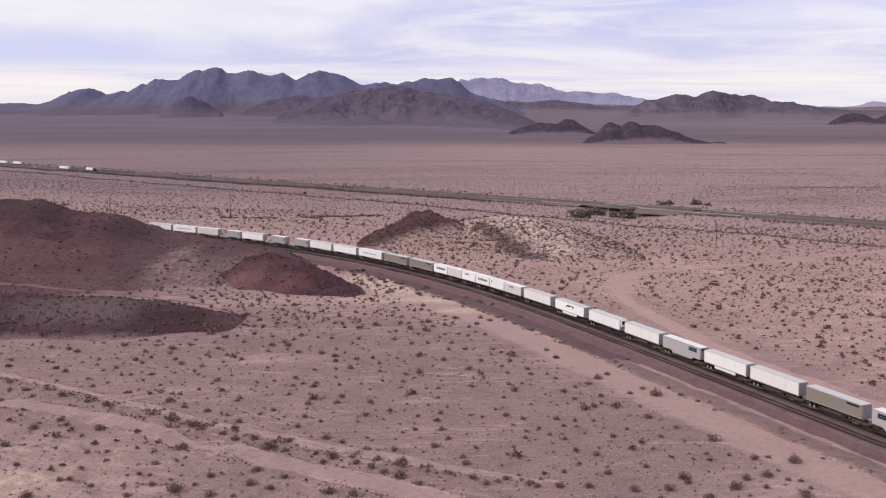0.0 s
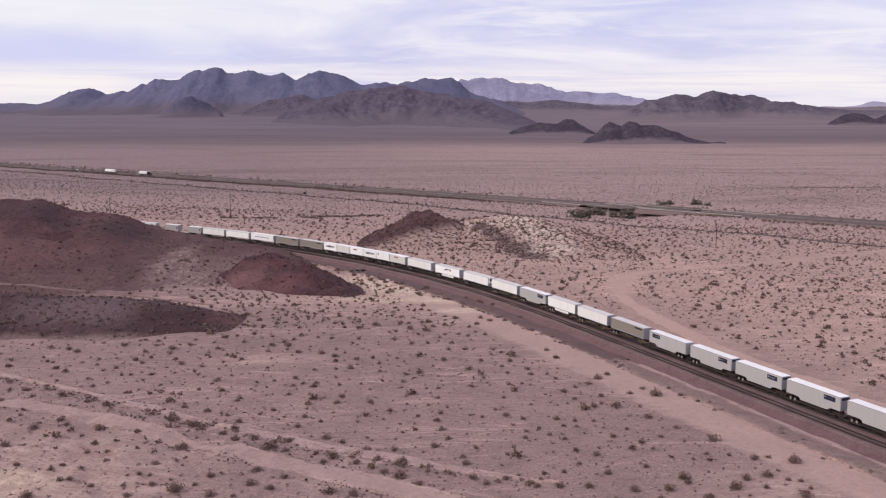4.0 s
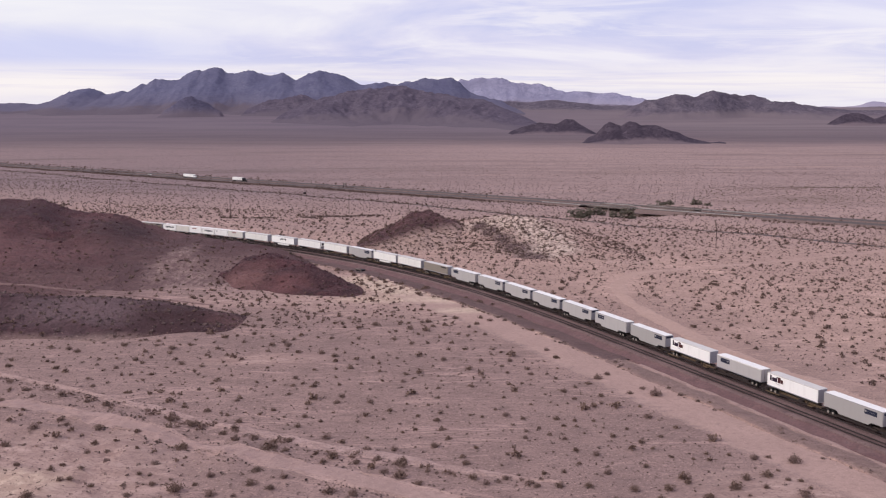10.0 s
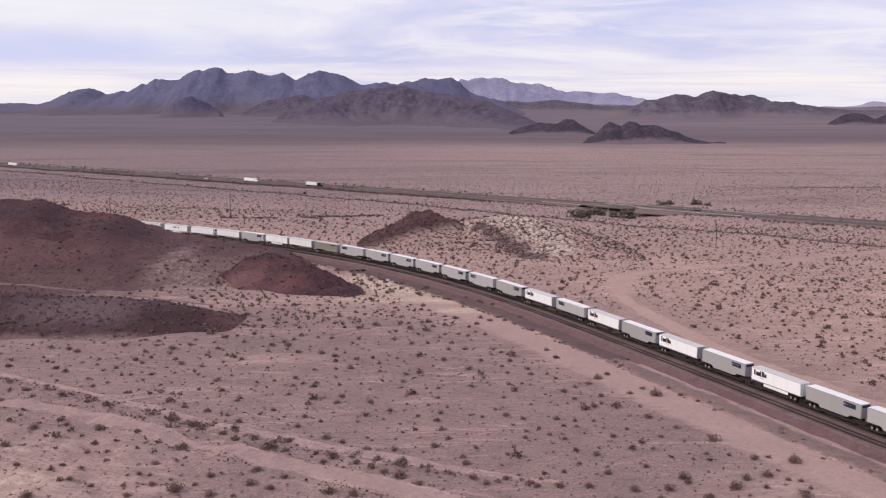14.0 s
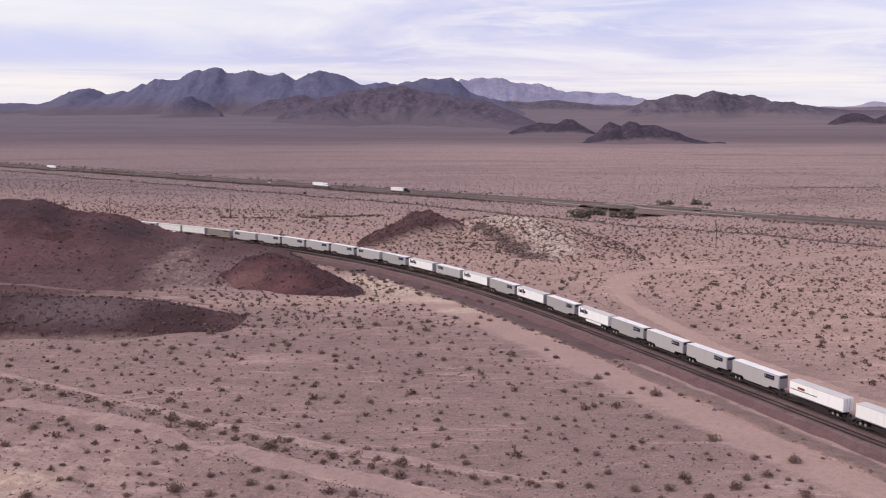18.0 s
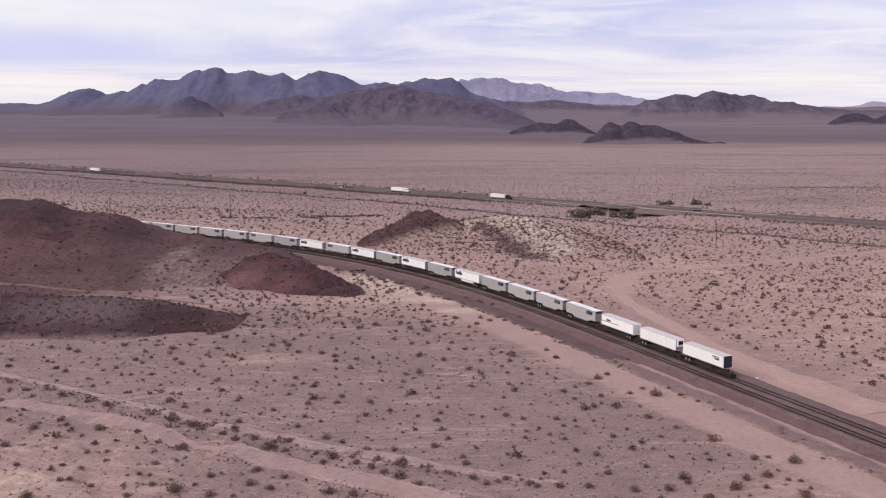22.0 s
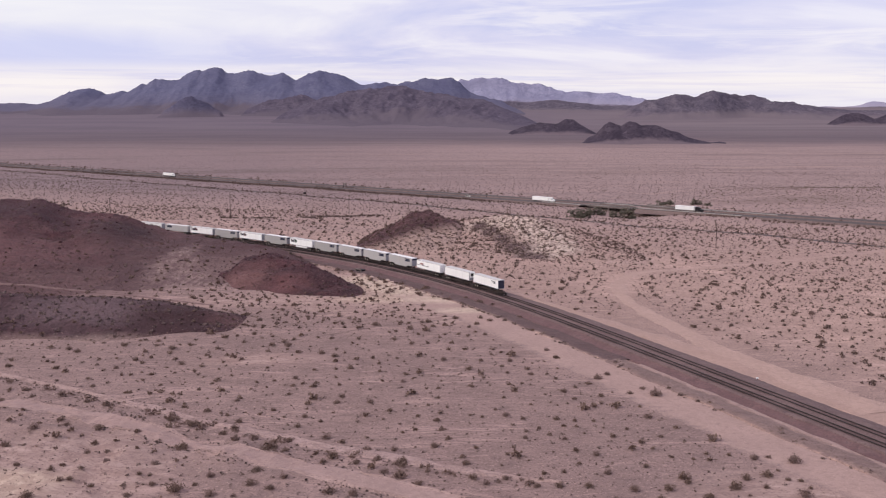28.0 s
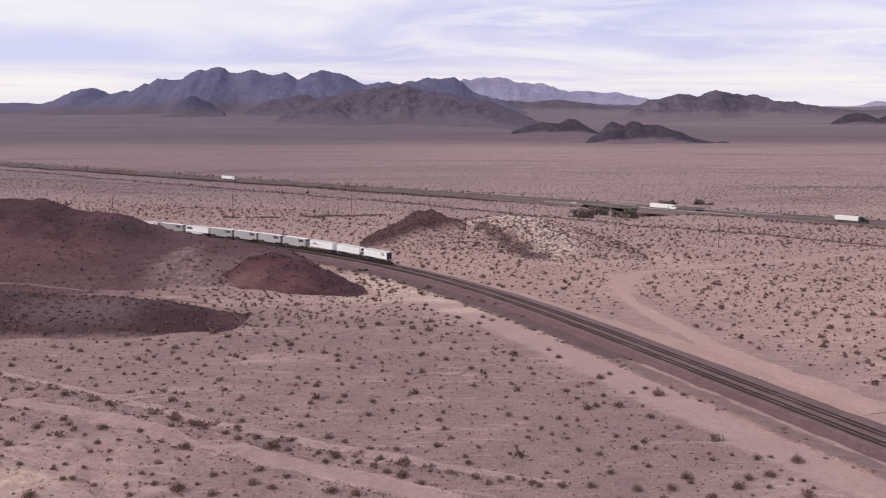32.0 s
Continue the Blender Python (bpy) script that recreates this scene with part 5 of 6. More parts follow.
def build_car():
    top = tagged(new("passenger_car"), "small pale car on the highway", "car", "highway traffic")
    part("body", side_profile([(-2.3, 0.35), (2.3, 0.35), (2.35, 0.8), (1.2, 0.98), (-2.0, 1.0), (-2.35, 0.8)], -0.9, 0.9), OFFWHITE, top)
    part("cabin", side_profile([(-1.8, 0.98), (1.1, 0.98), (0.3, 1.48), (-1.2, 1.5)], -0.78, 0.78), GLASS_DARK, top)
    part("roof", boxes((-0.45, 0, 1.5, 1.5, 1.4, 0.06), bevel=0.02), OFFWHITE, top)
    for x in (-1.4, 1.4):
        for y in (-0.85, 0.85):
            add_wheel(top, "wheel", x, y, 0.33, 0.33, 0.22)
    return top


TRUCK = build_truck(WHITE, "white tractor and long white trailer on the highway")
DARK_TRUCK = build_truck(CAB_DARK, "black tractor with a long white trailer on the highway")
# thing, x at the start, x per second, carriageway, heading
TRAFFIC = [(TRUCK, -482.3, 20.2, 0.0, -40.7), (DARK_TRUCK, -434.1, 22.0, 0.0, -40.7), (copy_thing(TRUCK, pose(0, 0, 0)), -858.0, 19.57, 0.0, -40.7),
           (build_car(), -541.0, 20.1, 0.0, -40.7), (copy_thing(TRUCK, pose(0, 0, 0)), -592.0, -20.0, 24.0, 139.3), (copy_thing(TRUCK, pose(0, 0, 0)), -622.0, -20.0, 24.0, 139.3)]

# ---- plants ----
rng = np.random.default_rng(7)


def leaf_cloud(n, seed, size, hollow=0.35, flat=0.78):
    """Small quads strewn over a ragged dome of unit half-width, as arrays of corners."""
    r = np.random.default_rng(seed)
    az = r.uniform(0, 2 * np.pi, n)
    el = np.arcsin(r.uniform(0.02, 1.0, n))
    lobes = 1 + 0.25 * np.sin(az * 3 + seed) + 0.15 * np.sin(az * 5 + 2 * seed)
    rad = (hollow + (1 - hollow) * r.uniform(0, 1, n) ** 0.6) * lobes * r.uniform(0.8, 1.08, n)
    c = np.stack([np.cos(az) * np.cos(el) * rad, np.sin(az) * np.cos(el) * rad, np.sin(el) * rad * flat * 1.15 + 0.12], -1)
    u = r.normal(size=(n, 3))
    u /= np.linalg.norm(u, axis=1)[:, None]
    w = np.cross(u, r.normal(size=(n, 3)))
    w /= np.linalg.norm(w, axis=1)[:, None]
    s = size * r.uniform(0.6, 1.3, n)[:, None]
    return np.stack([c - u * s, c + w * s * 0.6, c + u * s, c - w * s * 0.6], 1)


def fast_mesh(name, corners, material):
    """A mesh of loose quads from an array of n x 4 x 3."""
    n = len(corners)
    me = bpy.data.meshes.new(name)
    me.vertices.add(4 * n)
    me.loops.add(4 * n)
    me.polygons.add(n)
    me.vertices.foreach_set("co", corners.reshape(-1).astype(np.float32))
    me.loops.foreach_set("vertex_index", np.arange(4 * n, dtype=np.int32))
    me.polygons.foreach_set("loop_start", np.arange(0, 4 * n, 4, dtype=np.int32))
    me.update(calc_edges=True)
    me.materials.append(material)
    return me


def build_shrub(seed):
    bm = bmesh.new()
    r = random.Random(seed)
    for i in range(8):
        a = i * 0.785 + r.uniform(-0.3, 0.3)
        d, hgt = r.uniform(0.35, 0.8), r.uniform(0.45, 0.85)
        rod(bm, (0.04 * math.cos(a), 0.04 * math.sin(a), -0.1), (d * math.cos(a), d * math.sin(a), hgt), 0.035, 0.012, 4)
    top = part("creosote_bush", bm, STEM, None)
    ob = new("foliage", fast_mesh("foliage", leaf_cloud(560, seed, 0.092, 0.22, 0.85), LEAF_NEAR))
    ob.parent = top
    tagged(top, "dark olive creosote bush on pale sand", "bush", "bushes on the desert floor")
    return top


SHRUBS = [build_shrub(s) for s in (1, 2, 3, 4, 5, 6)]

# bushes whose places are known: x, y, width
BUSHES_ROAD = ((-103.8, 243.0, 1.8), (-95.3, 260.0, 1.7), (-92.3, 257.5, 1.7), (-82.3, 263.5, 2.0), (-75.1, 249.0, 1.6), (-69.0, 260.0, 2.2), (-63.1, 246.0, 1.6), (-77.6, 225.0, 1.2), (-77.8, 242.0, 1.3), (-91.6, 222.5, 1.7), (-74.8, 213.0, 1.7), (-70.5, 211.5, 1.6), (-81.6, 217.0, 2.1), (-75.6, 199.5, 1.7), (-73.1, 196.0, 1.7), (-78.1, 192.5, 2.1), (-66.4, 194.5, 1.9), (-64.4, 186.0, 1.4), (-58.1, 191.5, 1.4), (-48.0, 185.0, 2.6), (-49.2, 197.0, 2.1), (-54.0, 200.5, 1.5), (-48.2, 207.0, 1.6), (-92.5, 212.0, 1.6), (-73.5, 173.0, 1.3), (-66.9, 171.0, 1.3), (-61.3, 170.0, 1.1), (-63.8, 180.5, 1.2), (-59.1, 176.0, 1.2), (-50.3, 175.5, 1.5), (-48.2, 165.5, 1.4), (-51.1, 161.5, 1.4), (-58.0, 165.0, 1.2), (-41.2, 166.0, 1.1))
BUSHES_BERM = ((-79.4, 182.5, 1.8), (-51.5, 170.0, 1.1), (-49.8, 170.0, 0.9), (-40.3, 199.5, 1.5), (-40.3, 195.0, 1.7), (-39.0, 188.5, 1.8), (-42.0, 192.5, 1.7), (-35.5, 189.5, 1.8), (-31.5, 183.0, 3.4), (-28.5, 182.0, 1.6), (-28.6, 187.5, 1.4), (-28.4, 197.0, 1.4), (-22.1, 190.0, 1.8), (-19.5, 178.5, 2.3), (-21.1, 176.5, 1.3), (-15.2, 175.5, 1.5), (-13.8, 183.0, 1.6), (-8.9, 183.0, 1.4), (-7.2, 176.5, 2.1), (-31.8, 171.5, 2.0), (-26.6, 167.5, 1.3), (-28.3, 163.5, 1.6), (-18.5, 162.5, 2.3), (-14.5, 161.5, 1.7), (-7.3, 169.5, 2.4), (-4.1, 166.5, 1.6), (-10.0, 171.0, 1.7), (-2.6, 172.0, 1.1), (-21.7, 217.0, 1.6), (-22.2, 212.5, 1.6), (-15.3, 212.5, 1.4), (-21.8, 239.5, 1.6))
BUSHES_FLAT = ((-26.7, 251.0, 1.9), (-40.0, 263.5, 2.0), (-49.3, 249.0, 1.5), (-8.9, 228.0, 1.2), (-1.2, 199.5, 1.5), (0.1, 247.5, 1.6), (-33.7, 232.0, 1.4), (-24.3, 200.5, 1.1), (-1.5, 185.0, 1.6), (-27.8, 203.5, 1.3), (4.1, 176.0, 1.5), (5.1, 168.5, 1.6), (7.1, 166.0, 1.4), (10.6, 168.5, 1.5), (12.8, 170.0, 0.9), (15.4, 164.5, 1.2), (19.1, 164.0, 1.6), (23.9, 163.5, 1.6), (36.8, 162.5, 1.8), (15.5, 189.5, 1.2), (22.8, 188.5, 1.2), (27.4, 179.5, 1.4), (24.1, 182.0, 1.2), (36.8, 186.5, 1.4), (41.0, 202.0, 2.0), (45.6, 217.5, 2.8), (43.8, 222.5, 1.4), (40.4, 219.0, 1.4), (35.1, 231.0, 2.0), (37.9, 234.5, 1.5), (27.9, 250.0, 1.6), (26.1, 257.5, 1.4))
BUSHES_VERGE = ((20.3, 234.5, 1.4), (16.2, 247.0, 1.5), (26.2, 220.5, 1.7), (33.8, 217.0, 1.4), (32.1, 190.0, 1.4), (41.1, 190.0, 1.2), (35.1, 173.5, 1.1), (23.8, 175.0, 1.0), (22.6, 201.0, 1.5), (12.6, 203.0, 1.5), (6.1, 239.5, 1.6), (59.5, 203.5, 1.5), (64.6, 193.5, 1.9), (67.1, 187.5, 1.2), (55.2, 178.0, 1.7), (57.8, 178.5, 1.2), (61.6, 176.0, 2.5), (57.8, 167.5, 1.1), (59.7, 167.0, 1.1), (53.1, 164.0, 1.1), (69.9, 285.0, 1.8), (75.3, 281.5, 1.8), (99.7, 268.0, 2.0), (78.4, 271.5, 1.8), (89.8, 318.0, 1.5), (99.4, 325.0, 1.6), (109.8, 305.0, 2.0), (103.4, 302.5, 1.6), (102.0, 308.0, 1.5), (76.4, 311.0, 1.5), (85.3, 303.5, 1.3), (101.4, 288.0, 1.4))
BUSHES_BEND = ((117.6, 281.5, 1.5), (107.0, 252.0, 1.2), (-18.1, 335.5, 2.2), (-22.5, 370.5, 1.8), (-14.1, 351.5, 1.9), (-5.7, 343.0, 2.6), (7.4, 327.0, 1.6), (11.4, 319.5, 2.2), (15.4, 315.0, 1.9), (22.2, 298.0, 1.6), (18.0, 349.0, 1.9), (-6.1, 314.5, 1.7), (-18.9, 287.0, 2.2), (3.6, 296.5, 1.9), (-9.0, 281.5, 2.0), (-4.3, 291.0, 2.0), (13.4, 293.0, 1.7), (10.8, 296.5, 1.6), (9.4, 288.5, 1.6), (11.4, 275.5, 1.3), (27.6, 250.5, 1.5), (-27.8, 351.5, 2.3), (-38.2, 317.0, 1.5), (-48.5, 310.0, 1.5), (-51.3, 278.0, 1.4), (-39.6, 271.5, 1.3), (-30.4, 300.0, 1.5), (-99.6, 415.0, 1.3), (-102.2, 335.5, 1.5), (-90.1, 346.0, 1.5), (-122.4, 354.5, 1.5), (-64.4, 331.0, 1.4))
NEAR = [tuple(q) for group in (BUSHES_ROAD, BUSHES_BERM, BUSHES_FLAT, BUSHES_VERGE, BUSHES_BEND) for q in group]


def clear_of_ways(x, y, margin=1.0):
    lat = near_line(x, y)
    ok = (lat > 12.5) & (lat < 16) & (rng.uniform(0, 1, x.shape) < 0.8) | (lat > 28) | (lat > 19) & (y > 330) | (lat < -9)
    ok &= ~((lat < 0) & (lat > -26) & (y < 300) & (y > 120))
    for c, wd in ROADS:
        d = np.full(x.shape, 1e9)
        for px, py in c[::3]:
            d = np.minimum(d, np.hypot(x - px, y - py))
        ok &= d > wd * 0.5 + margin
    return ok & (np.hypot(x, y) > 112)


def jittered(x0, x1, y0, y1, cell, keep):
    gx, gy = np.meshgrid(np.arange(x0, x1, cell), np.arange(y0, y1, cell))
    x, y = gx.ravel() + rng.uniform(0, cell, gx.size), gy.ravel() + rng.uniform(0, cell, gx.size)
    m = (rng.uniform(0, 1, gx.size) < keep + 0.25 * fractal(x, y, 60, 2, 77)) & (np.abs(x) < 0.46 * y + 40)
    return x[m], y[m]


for k, wd in enumerate((1.9, 1.4, 2.3, 1.6, 2.0, 1.2, 1.8, 2.4, 1.5, 2.1, 1.7, 2.6)):
    bx, by, _ = on_line(160 + 6.6 * k, 15.2 + (k * 37) % 5)
    NEAR.append((float(bx), float(by), wd))
near_xy = np.array([(x, y) for x, y, w in NEAR])
sx, sy = jittered(-300, 330, 140, 660, 5.4, 0.80)
keep = clear_of_ways(sx, sy)
for px, py in near_xy:
    keep &= np.hypot(sx - px, sy - py) > 3.2
sx, sy = sx[keep], sy[keep]
sw = np.clip(rng.lognormal(0.13, 0.42, len(sx)), 0.5, 2.7)
on_rock = np.maximum(np.maximum(hill_a(sx, sy), hill_b(sx, sy)), hill_c(sx, sy)) > 0.4
keep = ~on_rock | (rng.uniform(0, 1, len(sx)) < 0.6)
sx, sy, sw = sx[keep], sy[keep], sw[keep] * np.where(on_rock[keep], 0.7, 1.0)
order = np.argsort(sy)
sx, sy, sw = sx[order], sy[order], sw[order]
single = 138
NEAR += [(float(a), float(b), float(c)) for a, b, c in zip(sx[:single], sy[:single], sw[:single])]
zs_near = surface(np.array([q[0] for q in NEAR]), np.array([q[1] for q in NEAR]))
for i, (x, y, wd) in enumerate(NEAR):
    wd = wd * 1.1
    m = pose(x, y, float(zs_near[i]) - 0.03, 0, 0, (i * 67) % 360) @ Matrix.Diagonal((wd / 2, wd / 2, wd / 2 * (0.85 + 0.3 * ((i * 37) % 10) / 10), 1))
    if i < len(SHRUBS):
        SHRUBS[i].matrix_basis = m
    else:
        src = SHRUBS[i % len(SHRUBS)]
        made = copy_thing(src, pose(0, 0, 0))
        made.matrix_basis = m


def scatter(name, x, y, width, leaves, size, material, label, templates=8, seed=50, flat=0.8):
    """Many far bushes in one mesh."""
    z = surface(x, y)
    rot = rng.uniform(0, 2 * np.pi, len(x))
    kind = rng.integers(0, templates, len(x))
    out = []
    for k in range(templates):
        m = kind == k
        t = leaf_cloud(leaves, seed + k, size, 0.3, flat)
        c, s = np.cos(rot[m])[:, None, None], np.sin(rot[m])[:, None, None]
        h = (width[m] / 2)[:, None, None]
        vx = (t[None, :, :, 0] * c - t[None, :, :, 1] * s) * h + x[m][:, None, None]
        vy = (t[None, :, :, 0] * s + t[None, :, :, 1] * c) * h + y[m][:, None, None]
        vz = t[None, :, :, 2] * h + z[m][:, None, None] - 0.03
        out.append(np.stack([vx, vy, vz], -1).reshape(-1, 4, 3))
    ob = new(name, fast_mesh(name, np.concatenate(out), material))
    tagged(ob, label, "scrub", kind="stuff")


kx, ky = jittered(-45, 95, 425, 520, 2.0, 0.80)
m = np.maximum(hill_m(kx, ky), hill_l(kx, ky)) > 0.3
kx, ky = kx[m], ky[m]
scatter("knoll_scrub", kx, ky, rng.uniform(0.5, 1.7, len(kx)), 18, 0.38, LEAF, "dark bushes dotted over the knolls", 6, 120)
qx, qy = jittered(-80, 6, 284, 372, 3.8, 0.8)
m = (np.maximum(hill_c(qx, qy), hill_b(qx, qy)) < 0.2) & clear_of_ways(qx, qy, 0.2)
scatter("wash_scrub", qx[m], qy[m], rng.uniform(0.5, 1.7, int(m.sum())), 24, 0.36, LEAF, "bushes crowded on pale sand between the knolls", 6, 160)
vs = rng.uniform(-40, 330, 420)
vx, vy, _ = on_line(vs, rng.normal(15.1, 0.8, 420))
rt = rng.uniform(0, 1, 420)
rx, ry = 17 + 22 * rt + rng.normal(0, 1, 420) * (2 + 4 * rt), 482 - 66 * rt + rng.normal(0, 3, 420)
scatter("rock_rubble", rx, ry, rng.uniform(0.4, 1.1, 420), 10, 0.5, ROCK_S, "dark broken rock strewn down the pale knoll", 6, 150, 0.5)
ax_, ay_ = jittered(-215, -90, 335, 470, 5.0, 0.6)
m = hill_a(ax_, ay_) > 0.4
scatter("hillside_scrub", ax_[m], ay_[m], rng.uniform(0.4, 1.3, int(m.sum())), 14, 0.4, LEAF, "sparse bushes on the dark hill", 6, 155)
tx_, ty_ = jittered(-175, -50, 270, 326, 2.6, 0.55)
m = hill_b(tx_, ty_) > 0.3
scatter("talus_blocks", tx_[m], ty_[m], rng.uniform(0.4, 1.5, int(m.sum())), 8, 0.6, STONE, "broken blocks lying on the dark talus bench", 6, 170, 0.5)
ux, uy = jittered(-175, -50, 268, 326, 5.0, 0.6)
m = hill_b(ux, uy) > 0.2
scatter("bench_scrub", ux[m], uy[m], rng.uniform(0.5, 1.5, int(m.sum())), 18, 0.38, LEAF, "sparse bushes on the talus bench", 6, 175)
cx_, cy_ = jittered(-95, -20, 335, 405, 2.6, 0.5)
m = hill_c(cx_, cy_) > 0.5
scatter("knoll_blocks", cx_[m], cy_[m], rng.uniform(0.4, 1.4, int(m.sum())), 8, 0.6, ROCK_C, "broken dark blocks on the small knoll", 6, 180, 0.5)
scatter("verge_scrub", vx, vy, 0.35 + 1.5 * rng.uniform(0, 1, 420) ** 4, 34, 0.30, LEAF_FAR, "dry bushes along the railway verge", 6, 130)
beyond = near_line(sx, sy) < -20
beyond[:single] = False
near_side = ~beyond
near_side[:single] = False
scatter("desert_scrub", sx[near_side], sy[near_side], sw[near_side] * 1.04, 46, 0.28, LEAF_NEAR, "scattered brown desert bushes before the railway")
scatter("desert_scrub", sx[beyond], sy[beyond], sw[beyond] * 1.04, 44, 0.27, LEAF, "scattered dark desert bushes beyond the railway")
tx, ty = jittered(-300, 330, 140, 660, 3.6, 0.72)
keep = clear_of_ways(tx, ty, 0.3)
tx, ty = tx[keep], ty[keep]
px_, py_ = jittered(-300, 330, 140, 420, 2.7, 0.6)
keep = clear_of_ways(px_, py_, 0.0)
px_, py_ = px_[keep], py_[keep]
ex, ey = jittered(0, 330, 300, 640, 4.2, 0.5)
keep = clear_of_ways(ex, ey, 0.4) & (near_line(ex, ey) < -24)
scatter("low_scrub", ex[keep], ey[keep], rng.uniform(0.45, 1.1, int(keep.sum())), 16, 0.38, LEAF, "low dark bushes thick on the pale flat", 6, 190)
bs = []
for k in (1, 2, 3):
    line = ROADS[k][0]
    pick = rng.integers(0, len(line), 330)
    bs.append(line[pick] + rng.normal(0, 1.5, (330, 2)) + (-0.3, -0.7))
bs = np.concatenate(bs)
lx, ly = jittered(-110, -10, 150, 236, 1.7, 0.35)
keep = (ly < 241 - 0.62 * (lx + 108)) & clear_of_ways(lx, ly, -0.6) & (fractal(lx, ly, 13, 3, 84) > 0.05)
scatter("dark_rubble", lx[keep], ly[keep], 0.2 + 0.5 * rng.uniform(0, 1, int(keep.sum())) ** 2, 7, 0.7, STONE, "dark rubble strewn beside the dirt track", 6, 196, 0.5)
keep = (ly < 238 - 0.62 * (lx + 108)) & clear_of_ways(lx, ly, 0.2) & (fractal(lx, ly, 16, 3, 85) < -0.15)
scatter("pale_rubble", lx[keep], ly[keep], 0.2 + 0.5 * rng.uniform(0, 1, int(keep.sum())), 6, 0.7, PALE_STONE, "pale stones washed out of the sand", 6, 197, 0.4)
nx_, ny_ = jittered(-180, -48, 264, 300, 1.1, 0.6)
m = hill_b(nx_, ny_)
m = (m > -0.2) & (m < 0.7) & (ny_ < 297)
scatter("foot_stones", nx_[m], ny_[m], rng.uniform(0.15, 0.5, int(m.sum())), 6, 0.7, PALE_STONE, "pale stones along the foot of the talus bench", 6, 198, 0.5)
rx_, ry_ = jittered(215, 520, 790, 1010, 4.2, 0.9)
keep = rng.uniform(0, 1, len(rx_)) < np.exp(-((rx_ - 345) / 120) ** 2 - ((ry_ - 880) / 70) ** 2)
rx_, ry_ = rx_[keep], ry_[keep]
scatter("rise_scrub", rx_, ry_, rng.uniform(0.7, 2.0, len(rx_)), 9, 0.46, RISE_LEAF, "olive brush thick on a low rise beyond the highway", 6, 199)
scatter("berm_stones", bs[:, 0], bs[:, 1], 0.15 + 0.5 * rng.uniform(0, 1, len(bs)) ** 2, 9, 0.6, STONE, "dark stones turned up along the berm", 6, 195, 0.6)
pick = rng.integers(0, len(bs), 190)
scatter("berm_scrub", bs[pick, 0] + rng.normal(0, 0.6, 190) - 0.8, bs[pick, 1] + rng.normal(0, 0.6, 190) - 1.4, 0.4 + 1.5 * rng.uniform(0, 1, 190) ** 2, 60, 0.22, LEAF_NEAR, "brown bushes crowded below the berm", 8, 185)
line = np.repeat(ROADS[0][0][20:], 8, axis=0)
lean = np.stack([0.53 + 0 * line[:, 0], 0.85 + 0 * line[:, 0]], -1)
side = np.where(rng.uniform(0, 1, len(line)) < 0.7, -1.0, 1.0) * (2.7 + np.abs(rng.normal(0, 0.8, len(line))))
line = line + lean * side[:, None] + rng.normal(0, 0.4, line.shape)
line = line[fractal(line[:, 0], line[:, 1], 9, 3, 86) > -0.12]
scatter("track_rubble", line[:, 0], line[:, 1], 0.15 + 0.45 * rng.uniform(0, 1, len(line)) ** 2, 7, 0.7, STONE, "dark rubble graded aside along the dirt track", 6, 194, 0.5)
dt = rng.uniform(0, 1, 300)
dt = dt[fractal(dt * 90, dt * 0, 9, 3, 83) > -0.4]
dx = np.interp(dt, (0, 0.3, 0.5, 0.7, 1), (-124, -92, -78, -63, -40)) + rng.normal(0, 0.8, len(dt))
dy = np.interp(dt, (0, 0.3, 0.5, 0.7, 1), (577, 584, 602, 628, 656)) + rng.normal(0, 1.2, len(dt))
scatter("ditch_scrub", dx, dy, rng.uniform(0.9, 2.2, len(dt)), 14, 0.42, LEAF_FAR, "dark brush grown thick along a dirt track", 6, 193)
scatter("loose_stones", px_, py_, rng.uniform(0.15, 0.5, len(px_)), 3, 0.9, STONE, "loose stones strewn over the sand", 5, 140, 0.4)
scatter("dry_tufts", tx, ty, rng.uniform(0.3, 0.95, len(tx)), 10, 0.42, LEAF_FAR, "small dry tufts between the bushes", 6, 80)
fx, fy = jittered(-780, 520, 560, 1350, 4.7, 0.8)
keep = (np.abs(fy + 0.86 * fx - 932) > 36) & ((fy > 660) | (fx < -60))
keep &= rng.uniform(0, 1, len(fx)) < (1350 - fy) / 400
fx, fy = fx[keep], fy[keep]
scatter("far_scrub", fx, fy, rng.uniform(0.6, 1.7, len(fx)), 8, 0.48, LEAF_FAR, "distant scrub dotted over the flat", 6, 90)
gx2, gy2 = jittered(-1100, 1100, 1150, 1900, 7.5, 0.7)
thin = rng.uniform(0, 1, len(gx2)) < 1.1 * (2000 - gy2) / 850
gx2, gy2 = gx2[thin], gy2[thin]
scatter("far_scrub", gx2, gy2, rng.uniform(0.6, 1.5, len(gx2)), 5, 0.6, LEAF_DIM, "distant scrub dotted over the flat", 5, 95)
hx = rng.uniform(-900, 420, 2600)
off = np.where(rng.uniform(0, 1, 2600) < 0.5, rng.uniform(-20, -9, 2600), rng.uniform(8, 50, 2600))
scatter("roadside_scrub", hx + 0.652 * off, 920 - 0.86 * hx + 0.758 * off, rng.uniform(1.2, 3.0, 2600), 12, 0.45, LEAF, "row of dark bushes along the highway", 6, 98)
hx = rng.uniform(-1000, 60, 3600) * rng.uniform(0.35, 1.0, 3600)
off = np.where(rng.uniform(0, 1, 3600) < 0.65, rng.uniform(-24, -8, 3600), rng.uniform(8, 18, 3600))
